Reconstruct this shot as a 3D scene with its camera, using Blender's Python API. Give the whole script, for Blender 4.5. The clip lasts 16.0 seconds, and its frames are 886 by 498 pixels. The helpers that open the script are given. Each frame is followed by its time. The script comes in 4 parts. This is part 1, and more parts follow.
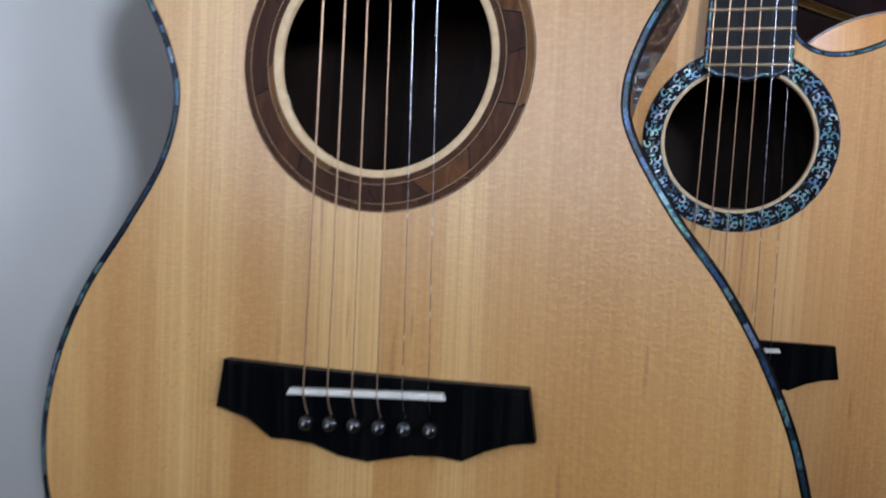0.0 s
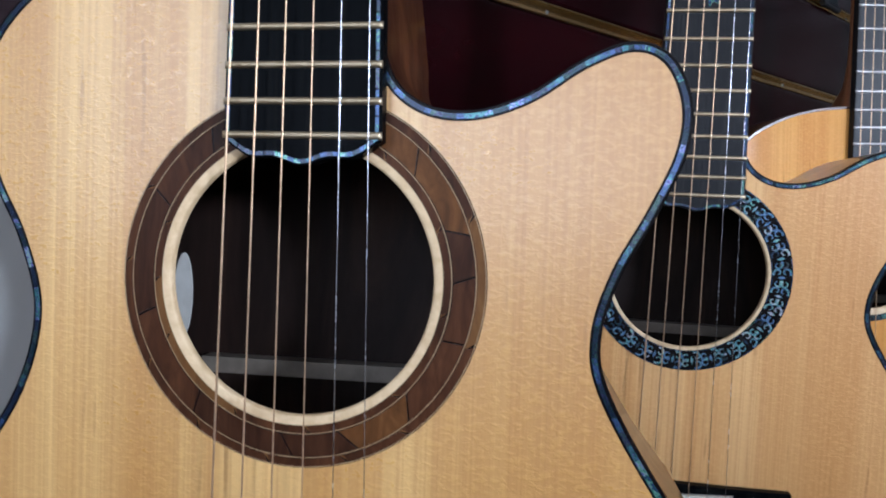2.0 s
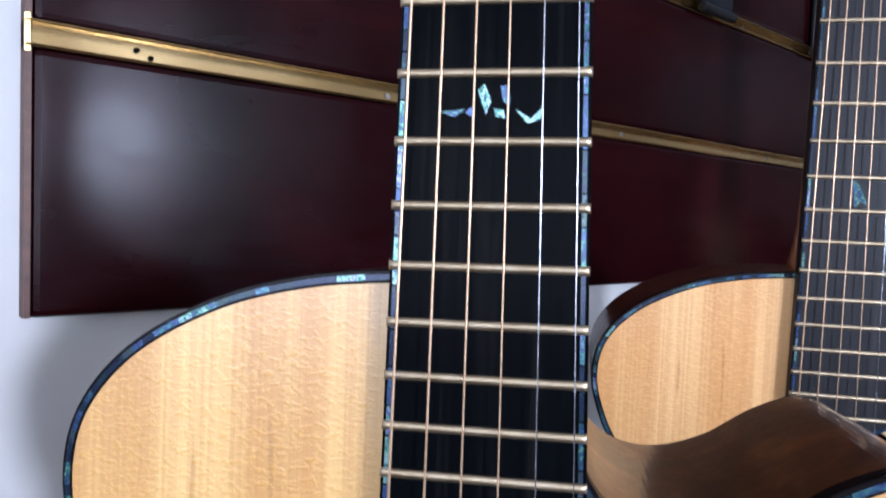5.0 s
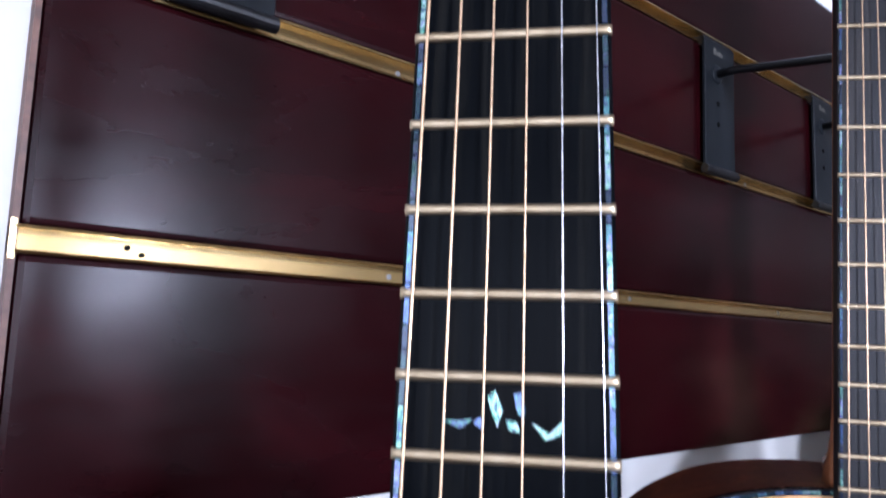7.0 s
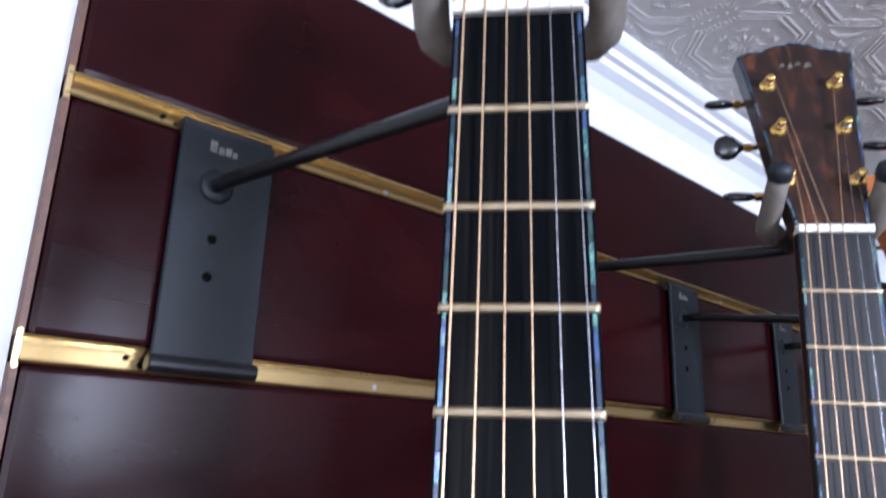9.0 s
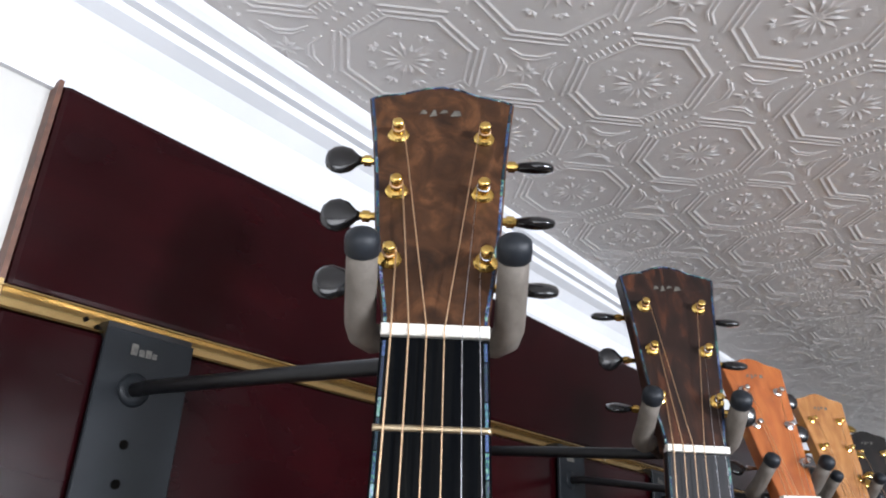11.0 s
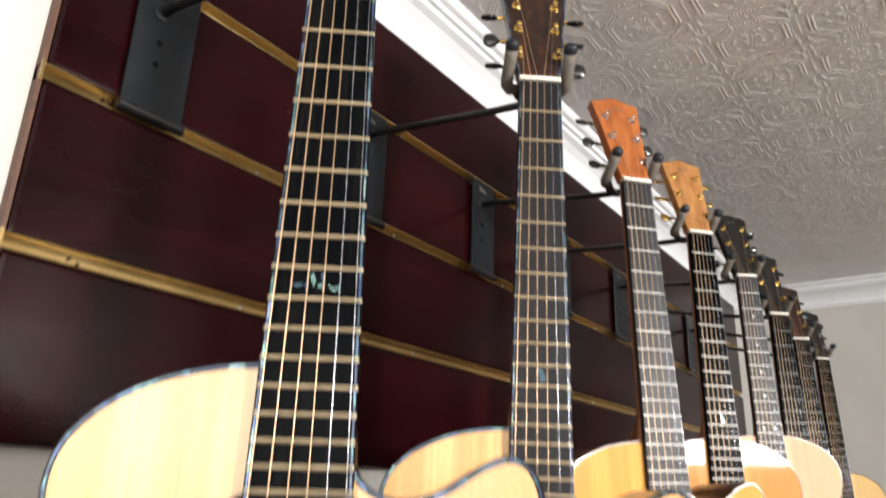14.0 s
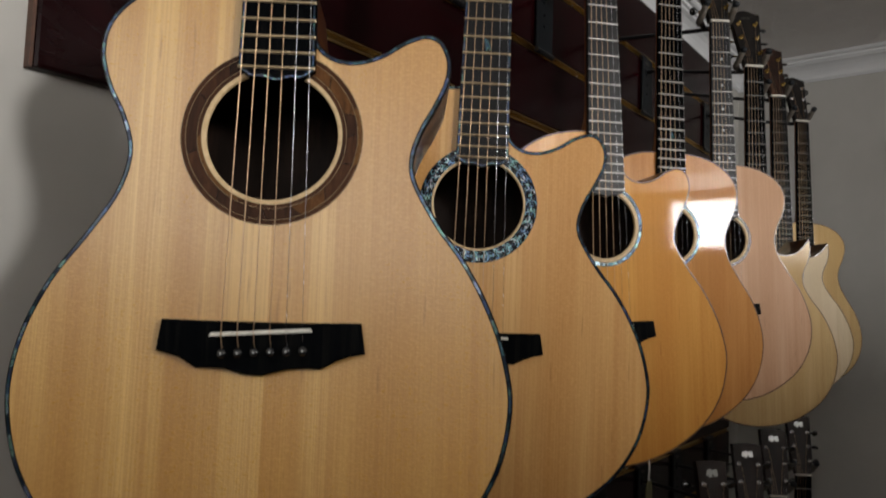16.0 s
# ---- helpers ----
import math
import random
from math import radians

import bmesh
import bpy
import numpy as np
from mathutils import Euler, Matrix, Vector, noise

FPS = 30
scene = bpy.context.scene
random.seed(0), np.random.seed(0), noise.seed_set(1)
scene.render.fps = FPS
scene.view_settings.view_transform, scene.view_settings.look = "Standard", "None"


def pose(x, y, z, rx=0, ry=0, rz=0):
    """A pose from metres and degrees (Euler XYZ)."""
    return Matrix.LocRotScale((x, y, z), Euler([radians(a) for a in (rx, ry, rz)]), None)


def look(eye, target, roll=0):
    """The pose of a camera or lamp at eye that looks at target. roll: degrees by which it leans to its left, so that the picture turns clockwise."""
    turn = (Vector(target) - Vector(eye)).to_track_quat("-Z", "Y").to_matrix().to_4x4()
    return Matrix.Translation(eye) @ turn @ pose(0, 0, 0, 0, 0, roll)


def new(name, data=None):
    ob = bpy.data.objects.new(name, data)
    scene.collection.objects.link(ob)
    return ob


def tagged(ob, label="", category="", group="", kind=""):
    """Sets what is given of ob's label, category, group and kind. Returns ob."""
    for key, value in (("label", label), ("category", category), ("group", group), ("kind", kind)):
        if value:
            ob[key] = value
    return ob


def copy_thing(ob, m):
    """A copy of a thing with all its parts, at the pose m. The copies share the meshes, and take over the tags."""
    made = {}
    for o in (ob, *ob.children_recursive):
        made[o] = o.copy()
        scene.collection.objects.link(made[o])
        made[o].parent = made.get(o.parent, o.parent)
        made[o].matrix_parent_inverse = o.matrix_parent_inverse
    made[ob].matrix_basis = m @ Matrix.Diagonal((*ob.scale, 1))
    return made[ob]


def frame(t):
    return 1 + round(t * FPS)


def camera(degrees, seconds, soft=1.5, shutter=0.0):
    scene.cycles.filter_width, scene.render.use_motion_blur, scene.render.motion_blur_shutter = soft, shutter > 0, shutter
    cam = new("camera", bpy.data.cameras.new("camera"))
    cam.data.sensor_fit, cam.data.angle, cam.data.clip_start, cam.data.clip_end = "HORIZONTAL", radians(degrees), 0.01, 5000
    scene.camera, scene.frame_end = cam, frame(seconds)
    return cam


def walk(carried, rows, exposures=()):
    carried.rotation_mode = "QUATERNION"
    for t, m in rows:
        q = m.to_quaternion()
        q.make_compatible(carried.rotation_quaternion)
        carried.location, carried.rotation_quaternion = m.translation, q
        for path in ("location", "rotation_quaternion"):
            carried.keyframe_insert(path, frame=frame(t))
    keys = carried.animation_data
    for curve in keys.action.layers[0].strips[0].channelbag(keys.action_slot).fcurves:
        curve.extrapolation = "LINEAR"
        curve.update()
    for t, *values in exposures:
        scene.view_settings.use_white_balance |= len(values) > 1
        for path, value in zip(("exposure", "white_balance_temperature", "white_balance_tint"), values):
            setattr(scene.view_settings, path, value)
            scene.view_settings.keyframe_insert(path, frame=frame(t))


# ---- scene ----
cam = camera(64.17, 16.0, soft=1.9, shutter=0.5)
PATH = [
    (0, (0.0380, 0.0245, 1.5544), (1.1741, 1.6646, 1.4164), 2.25),
    (0.5, (0.0551, 0.0489, 1.5804), (1.2654, 1.6361, 1.4532), 2.15),
    (1, (0.0576, 0.0572, 1.6128), (1.3328, 1.5918, 1.4758), 2.26),
    (1.5, (0.0668, 0.0715, 1.6351), (1.3739, 1.5799, 1.5084), 2.12),
    (2, (0.0674, 0.0790, 1.6465), (1.3767, 1.5856, 1.5221), 1.97),
    (2.5, (0.0673, 0.0932, 1.6567), (1.3724, 1.6040, 1.5374), 1.99),
    (3, (0.0735, 0.1018, 1.6689), (1.3788, 1.6125, 1.5523), 2.04),
    (3.5, (0.0695, 0.1302, 1.6798), (1.3521, 1.6618, 1.5841), 1.60),
    (4, (0.0700, 0.1643, 1.7275), (1.3672, 1.6784, 1.5702), 1.93),
    (4.5, (0.0592, 0.1640, 1.7544), (1.3523, 1.6837, 1.6187), 1.88),
    (7, (0.0735, 0.1842, 1.8189), (1.3398, 1.7140, 2.0561), 2.04),
    (7.5, (0.0816, 0.2088, 1.8507), (1.3432, 1.7299, 2.1587), 2.13),
    (8, (0.0888, 0.2099, 1.8886), (1.3474, 1.7156, 2.2743), 2.28),
    (8.5, (0.0587, 0.1977, 1.9292), (1.3367, 1.6637, 2.3954), 2.22),
    (9, (0.0452, 0.1773, 1.9697), (1.3446, 1.5993, 2.5080), 2.02),
    (9.5, (0.0354, 0.1712, 2.0147), (1.3781, 1.5233, 2.6220), 1.84),
    (10, (0.0111, 0.1536, 2.0385), (1.3832, 1.4359, 2.7263), 2.05),
    (12.5, (-0.0364, 0.1266, 1.9493), (1.4310, 1.1967, 2.7869), 1.83),
    (13, (-0.0561, 0.0673, 1.8696), (1.4262, 1.1450, 2.6705), 1.86),
    (13.5, (-0.0511, 0.0570, 1.7716), (1.4498, 1.1489, 2.5165), 1.89),
    (14, (-0.0838, 0.0094, 1.6853), (1.4410, 1.1311, 2.3310), 1.89),
    (14.5, (-0.1080, -0.0256, 1.5925), (1.4474, 1.1177, 2.1153), 1.73),
    (15, (-0.1205, -0.0531, 1.5444), (1.4544, 1.1191, 1.9258), 1.69),
    (15.5, (-0.1339, -0.0981, 1.5133), (1.4421, 1.1063, 1.7698), 1.67),
    (16, (-0.1438, -0.1274, 1.4925), (1.4293, 1.0981, 1.6462), 1.89),
]
# seconds, stops, kelvin, tint
EXPOSURES = [(0.0, -0.1, 5450, 11), (1.0, 0.05, 5400, 11), (1.5, 0.1, 5350, 11), (3.0, 0.35, 5350, 11), (4.0, 0.25, 5350, 13), (4.7, 0.55, 5300, 16), (7.0, 1.1, 5400, 20), (8.0, 1.1, 5400, 20), (10.0, 1.1, 5700, 13), (12.5, 0.75, 6900, 11), (14.0, 1.15, 7150, 11), (14.5, 0.5, 6600, 10), (15.2, -0.05, 6950, 10), (16.0, -0.5, 7150, 10)]
walk(cam, [(t, look(eye, target, roll)) for t, eye, target, roll in PATH], EXPOSURES)

# ---- light ----
NORTH, EAST, WEST, SOUTH, CEILING = 0.609, 2.572, -1.0, -3.4, 2.392
world = bpy.data.worlds.new("world")
scene.world = world
world.use_nodes = True
sky = world.node_tree.nodes.new("ShaderNodeTexSky")
sky.sky_type, sky.sun_disc, sky.sun_elevation, sky.sun_rotation = "NISHITA", False, radians(35), radians(200)
world.node_tree.links.new(sky.outputs[0], world.node_tree.nodes["Background"].inputs[0])
world.node_tree.nodes["Background"].inputs[1].default_value = 0.06


def window_light(name, where, size, watts, color):
    """Daylight that enters by a window's opening."""
    lamp = bpy.data.lights.new(name, "AREA")
    lamp.shape, lamp.size, lamp.size_y, lamp.energy, lamp.color = "RECTANGLE", size[0], size[1], watts, color
    ob = new(name, lamp)
    ob.matrix_world = where
    return ob


# windows: (centre x, centre z, width, height, watts) in the south wall
WINDOWS = [(1.04, 2.14, 0.82, 0.36, 44), (-0.23, 2.12, 0.38, 0.36, 98)]
SIDE_WINDOW = (-0.50, 1.92, 1.60, 0.58)  # centre y, centre z, width, height in the west wall
for wx, wz, ww, wh, watts in WINDOWS:
    window_light("daylight", look((wx, SOUTH + 0.02, wz), (wx, SOUTH + 1, wz)), (ww, wh), watts, (0.93, 0.96, 1.0))
window_light("side_daylight", look((WEST + 0.02, SIDE_WINDOW[0], SIDE_WINDOW[1]), (WEST + 1, SIDE_WINDOW[0], SIDE_WINDOW[1])), SIDE_WINDOW[2:], 8.4, (0.97, 0.98, 1.0))


# ---- materials ----
def material(name, rough=0.5, metal=0.0, coat=0.0, coat_rough=0.05, color=(0.5, 0.5, 0.5), gloss=0.5):
    m = bpy.data.materials.new(name)
    m.use_nodes = True
    b = m.node_tree.nodes["Principled BSDF"]
    b.inputs["Base Color"].default_value = (*color, 1)
    b.inputs["Roughness"].default_value, b.inputs["Metallic"].default_value = rough, metal
    b.inputs["Specular IOR Level"].default_value = gloss
    b.inputs["Coat Weight"].default_value, b.inputs["Coat Roughness"].default_value = coat, coat_rough
    return m


class Nodes:
    """Short hand for a material's node tree."""

    def __init__(self, m):
        self.tree = m.node_tree
        self.b = self.tree.nodes["Principled BSDF"]

    def add(self, kind, **values):
        n = self.tree.nodes.new(kind)
        for key, value in values.items():
            n.inputs[key].default_value = value
        return n

    def link(self, a, b):
        self.tree.links.new(a, b)

    def coords(self, scale, turn=(0, 0, 0)):
        c, mp = self.add("ShaderNodeTexCoord"), self.add("ShaderNodeMapping", Scale=scale, Rotation=turn)
        self.link(c.outputs["Object"], mp.inputs[0])
        return mp.outputs[0]

    def noise(self, at, scale, detail=4.0, rough=0.55, distort=0.0):
        n = self.add("ShaderNodeTexNoise", Scale=scale, Detail=detail, Roughness=rough, Distortion=distort)
        self.link(at, n.inputs["Vector"])
        return n.outputs["Fac"]

    def ramp(self, fac, stops):
        r = self.add("ShaderNodeValToRGB")
        e = r.color_ramp.elements
        while len(e) < len(stops):
            e.new(0.5)
        for one, (at, c) in zip(e, stops):
            one.position, one.color = at, (*c, 1)
        self.link(fac, r.inputs[0])
        return r.outputs[0]

    def mix(self, fac, a, b, how="MIX"):
        n = self.tree.nodes.new("ShaderNodeMix")
        n.data_type, n.blend_type = "RGBA", how
        for value, at in ((fac, 0), (a, 6), (b, 7)):
            if isinstance(value, (int, float)):
                n.inputs[at].default_value = value
            elif isinstance(value, tuple):
                n.inputs[at].default_value = (*value, 1)
            else:
                self.link(value, n.inputs[at])
        return n.outputs[2]

    def math(self, how, a, b=0.0):
        n = self.tree.nodes.new("ShaderNodeMath")
        n.operation = how
        for i, value in enumerate((a, b)):
            if isinstance(value, (int, float)):
                n.inputs[i].default_value = value
            else:
                self.link(value, n.inputs[i])
        return n.outputs[0]

    def color(self, out):
        self.link(out, self.b.inputs["Base Color"])

    def rough(self, fac, low, high):
        n = self.add("ShaderNodeMapRange")
        n.inputs[3].default_value, n.inputs[4].default_value = low, high
        self.link(fac, n.inputs[0])
        self.link(n.outputs[0], self.b.inputs["Roughness"])

    def bump(self, height, strength, distance, coat=False):
        n = self.add("ShaderNodeBump", Strength=strength, Distance=distance)
        self.link(height, n.inputs["Height"])
        self.link(n.outputs[0], self.b.inputs["Normal"])


def tonewood(name, pale, mid, streak, rough=0.30, coat=0.35, coat_rough=0.12, gloss=0.15, seam=0.2, relief=0.22):
    """A quartersawn soundboard: fine straight grain, broad mirrored bands, silky cross flecks."""
    m = material(name, rough, 0, coat, coat_rough, gloss=gloss)
    n = Nodes(m)
    c = n.add("ShaderNodeTexCoord")
    sep, com = n.add("ShaderNodeSeparateXYZ"), n.add("ShaderNodeCombineXYZ")
    n.link(c.outputs["Object"], sep.inputs[0])
    n.link(n.math("ABSOLUTE", n.math("SUBTRACT", sep.outputs[0], 0.001)), com.inputs[0])
    n.link(sep.outputs[1], com.inputs[1])
    n.link(sep.outputs[2], com.inputs[2])

    def at(scale, source):
        mp = n.add("ShaderNodeMapping", Scale=scale)
        n.link(source, mp.inputs[0])
        return mp.outputs[0]

    mirrored, plain = com.outputs[0], c.outputs["Object"]
    bands = n.noise(at((26, 1, 0.8), mirrored), 1.0, 3, 0.6, 0.15)
    grain = n.noise(at((620, 1, 2.2), mirrored), 1.0, 2, 0.5, 0.1)
    coarse = n.noise(at((170, 1, 1.2), mirrored), 1.0, 2, 0.5, 0.2)
    fleck = n.noise(at((260, 1, 520), plain), 1.0, 2, 0.6, 0.6)
    patch = n.noise(at((9, 1, 7), plain), 1.0, 2, 0.5, 0.4)
    col = n.ramp(bands, [(0.30, mid), (0.48, pale), (0.62, tuple(0.5 * (p + q) for p, q in zip(pale, mid))), (0.75, pale)])
    side = n.noise(at((17, 1, 1.1), plain), 1.0, 3, 0.6, 0.3)
    col = n.mix(n.math("MULTIPLY", n.ramp(side, [(0.42, (0, 0, 0)), (0.58, (1, 1, 1))]), 0.75), col, tuple(0.35 * q + 0.65 * p for p, q in zip(mid, streak)))
    half = n.math("MULTIPLY", n.math("GREATER_THAN", sep.outputs[0], 0.001), n.ramp(n.noise(at((12, 1, 0.5), plain), 1.0, 2, 0.5, 0.1), [(0.38, (0, 0, 0)), (0.56, (1, 1, 1))]))
    near = n.ramp(n.math("ABSOLUTE", n.math("SUBTRACT", sep.outputs[0], 0.001)), [(0.0, (1, 1, 1)), (0.028, (0.9, 0.9, 0.9)), (0.036, (0, 0, 0))])
    half = n.math("MAXIMUM", half, n.math("MULTIPLY", near, n.math("GREATER_THAN", sep.outputs[0], 0.001)))
    col = n.mix(n.math("MULTIPLY", n.math("MULTIPLY", near, n.math("LESS_THAN", sep.outputs[0], 0.001)), seam), col, pale)
    col = n.mix(n.math("MULTIPLY", half, seam), col, mid)
    col = n.mix(n.math("MULTIPLY", n.ramp(grain, [(0.42, (0, 0, 0)), (0.62, (1, 1, 1))]), 0.30), col, streak)
    col = n.mix(n.math("MULTIPLY", n.ramp(coarse, [(0.55, (0, 0, 0)), (0.72, (1, 1, 1))]), 0.22), col, streak)
    resin = n.ramp(n.noise(at((190, 1, 16), plain), 1.0, 1, 0.4, 0.1), [(0.70, (0, 0, 0)), (0.76, (1, 1, 1))])
    col = n.mix(n.math("MULTIPLY", resin, 0.45), col, tuple(0.7 * q for q in streak))
    silk = n.math("MULTIPLY", n.ramp(fleck, [(0.45, (0, 0, 0)), (0.65, (1, 1, 1))]), n.ramp(patch, [(0.30, (0.3, 0.3, 0.3)), (0.7, (1, 1, 1))]))
    col = n.mix(n.math("MULTIPLY", silk, 0.24), col, tuple(min(1, 1.25 * p) for p in pale))
    n.color(col)
    n.rough(silk, rough + 0.10, rough - 0.12)
    n.bump(n.math("ADD", grain, n.math("MULTIPLY", silk, 1.2)), relief, 0.0004)
    return m


def figured(name, dark, mid, light, scale=(40, 40, 6), rough=0.3, coat=0.4, metal=0.0, turn=(0, 0, 0), gloss=0.5):
    """Dark or brown hardwood with drawn-out figure."""
    m = material(name, rough, metal, coat, 0.08, gloss=gloss)
    n = Nodes(m)
    at = n.coords(scale, turn)
    big, fine = n.noise(at, 1.0, 6, 0.6, 1.2), n.noise(at, 9.0, 3, 0.6, 0.3)
    col = n.ramp(big, [(0.30, dark), (0.50, mid), (0.70, light)])
    col = n.mix(n.math("MULTIPLY", fine, 0.45), col, dark)
    n.color(col)
    n.rough(fine, rough - 0.05, rough + 0.12)
    n.bump(fine, 0.08, 0.0005)
    return m


def varied(name, dark, light, scale, rough=0.5, metal=0.0, coat=0.0, bump=0.1, depth=0.001, spread=0.12, gloss=0.5):
    m = material(name, rough, metal, coat, gloss=gloss)
    n = Nodes(m)
    at = n.coords((1, 1, 1))
    big, fine = n.noise(at, scale, 5, 0.6), n.noise(at, scale * 14, 3, 0.6)
    n.color(n.mix(n.math("MULTIPLY", fine, 0.35), n.ramp(big, [(0.35, dark), (0.65, light)]), dark))
    n.rough(big, max(0.02, rough - spread), rough + spread)
    if bump:
        n.bump(fine, bump, depth)
    return m


def shell(name, lift=1.0, tint=(1, 1, 1), bright=0.5):
    """Abalone: blue, green and violet plates, each piece of its own hue, with dark veins."""
    m = material(name, 0.2, 0.5, 0.2, 0.08)
    n = Nodes(m)
    geo = n.add("ShaderNodeNewGeometry")
    at = n.coords((1, 1, 1))
    vein = n.noise(at, 420, 4, 0.65, 2.0)
    pick = n.math("FRACT", n.math("ADD", n.math("MULTIPLY", geo.outputs["Random Per Island"], 3.7), n.math("MULTIPLY", vein, 1.5)))
    hue = n.ramp(pick, [(at, tuple(min(0.8, q * lift * w) for q, w in zip(c, tint))) for at, c in ((0.0, (0.006, 0.010, 0.03)), (0.14, (0.05, 0.07, 0.19)), (0.24, (0.008, 0.012, 0.03)), (0.36, (0.06, 0.15, 0.18)), (0.46, (0.008, 0.012, 0.03)), (0.58, (0.11, 0.09, 0.30)), (0.68, (0.20, 0.24, 0.26)), (0.78, (0.05, 0.16, 0.12)), (0.88, (0.008, 0.014, 0.035)), (1.0, (0.03, 0.05, 0.13)))])
    dull = n.math("GREATER_THAN", n.math("FRACT", n.math("MULTIPLY", geo.outputs["Random Per Island"], 17.3)), bright)
    hue = n.mix(n.math("MULTIPLY", dull, 0.8), hue, (0.006, 0.010, 0.02))
    n.color(n.mix(n.ramp(vein, [(0.30, (1, 1, 1)), (0.42, (0, 0, 0))]), hue, (0.01, 0.015, 0.03)))
    return m


SPRUCE = tonewood("pale_spruce", (0.70, 0.44, 0.155), (0.48, 0.235, 0.052), (0.35, 0.145, 0.030), 0.32, 0.85, 0.26, gloss=0.9, seam=0.7, relief=0.20)
CEDAR = tonewood("honey_spruce", (0.72, 0.44, 0.18), (0.57, 0.285, 0.085), (0.42, 0.165, 0.038), 0.36, 0.5, 0.22, gloss=0.3, seam=0.4)
ORANGE = tonewood("orange_spruce", (0.66, 0.33, 0.075), (0.56, 0.24, 0.045), (0.44, 0.16, 0.025), 0.50, 0.8, 0.05)
AMBER = tonewood("amber_cedar", (0.58, 0.27, 0.08), (0.48, 0.20, 0.05), (0.36, 0.13, 0.025), 0.50, 0.9, 0.05)
PINKISH = tonewood("rosy_spruce", (0.66, 0.42, 0.28), (0.56, 0.32, 0.19), (0.42, 0.22, 0.11), 0.5, 0.06, 0.3)
STRAW = tonewood("straw_spruce", (0.66, 0.47, 0.24), (0.56, 0.37, 0.16), (0.42, 0.25, 0.09), 0.5, 0.25, 0.12)
CREAM = tonewood("cream_spruce", (0.72, 0.60, 0.44), (0.64, 0.51, 0.34), (0.5, 0.38, 0.22), 0.5, 0.1, 0.3)
ROSEWOOD = figured("rosewood", (0.018, 0.005, 0.002), (0.072, 0.022, 0.007), (0.19, 0.065, 0.020), (30, 30, 7), 0.3, 0.55, gloss=0.25)
ROSEWOOD.node_tree.nodes["Principled BSDF"].inputs["Coat Roughness"].default_value = 0.03
# Brace and lining colours are darkened to carry the shade inside the bodies.
BRACE_WOOD = varied("shaded_brace_spruce", (0.16, 0.13, 0.10), (0.26, 0.22, 0.17), 60, 0.6, bump=0.1)
INNER = figured("shaded_unlacquered_rosewood", (0.009, 0.0045, 0.003), (0.02, 0.010, 0.007), (0.045, 0.022, 0.013), (30, 30, 7), 0.6, 0.0, gloss=0.2)
MAHOGANY = figured("mahogany_neck", (0.16, 0.055, 0.02), (0.27, 0.10, 0.035), (0.36, 0.15, 0.055), (90, 90, 6), 0.35, 0.3)
BURL = figured("walnut_burl", (0.014, 0.006, 0.003), (0.050, 0.021, 0.009), (0.125, 0.052, 0.021), (60, 60, 48), 0.38, 0.0, gloss=0.25)
STRIPED = figured("striped_ebony", (0.010, 0.007, 0.006), (0.025, 0.012, 0.009), (0.12, 0.04, 0.018), (60, 60, 3), 0.3, 0.0, gloss=0.3)
ORANGE_HEAD = figured("orange_mahogany", (0.22, 0.055, 0.012), (0.34, 0.095, 0.021), (0.43, 0.145, 0.036), (60, 60, 8), 0.28, 0.5)
TAN_HEAD = figured("tan_koa", (0.22, 0.085, 0.025), (0.36, 0.16, 0.05), (0.46, 0.23, 0.08), (60, 60, 8), 0.28, 0.5)
SQUARE_HEAD = figured("dark_brown_veneer", (0.010, 0.006, 0.005), (0.018, 0.010, 0.008), (0.03, 0.016, 0.012), (40, 40, 8), 0.35, 0.0, gloss=0.12)
BLACK_HEAD = figured("black_veneer", (0.008, 0.007, 0.007), (0.014, 0.012, 0.011), (0.03, 0.02, 0.017), (40, 40, 8), 0.35, 0.0, gloss=0.25)
EBONY = figured("ebony", (0.0013, 0.0016, 0.0022), (0.0022, 0.0027, 0.0034), (0.009, 0.0088, 0.0078), (130, 130, 5), 0.20, 0.0, gloss=0.02)
SATIN_EBONY = figured("satin_ebony", (0.005, 0.005, 0.006), (0.009, 0.009, 0.011), (0.026, 0.023, 0.022), (130, 130, 5), 0.38, 0.0, gloss=0.2)
BINDING = varied("dark_binding", (0.004, 0.0035, 0.004), (0.010, 0.008, 0.008), 60, 0.25, 0, 0.0, 0, gloss=0.1)
BROWN_BINDING = varied("brown_binding", (0.06, 0.025, 0.012), (0.14, 0.06, 0.03), 80, 0.3, 0, 0.4, 0)
SHELL = shell("abalone_shell", 1.8, (1.0, 1.12, 0.95), 0.5)
BRIGHT_SHELL = shell("bright_abalone_shell", 6.0, (1.0, 1.15, 0.85), 0.85)
ENDGRAIN = varied("pale_end_grain", (0.55, 0.38, 0.20), (0.72, 0.54, 0.32), 160, 0.55, bump=0.1)
GOLD_FRET = varied("golden_fret_wire", (0.37, 0.29, 0.18), (0.50, 0.41, 0.28), 90, 0.45, 1.0, bump=0)
NICKEL_FRET = varied("nickel_fret_wire", (0.30, 0.29, 0.28), (0.42, 0.41, 0.40), 90, 0.33, 1.0, bump=0)
BRONZE = varied("bronze_winding", (0.56, 0.37, 0.22), (0.66, 0.45, 0.28), 300, 0.36, 0.75, bump=0)
# Nickel wire for the far guitars, with their shade put into the colour.
SHADED_FRET = varied("shaded_nickel_wire", (0.10, 0.10, 0.10), (0.17, 0.17, 0.165), 90, 0.4, 1.0, bump=0)
STEEL = varied("plain_steel", (0.55, 0.56, 0.6), (0.75, 0.76, 0.8), 200, 0.25, 1.0, bump=0)
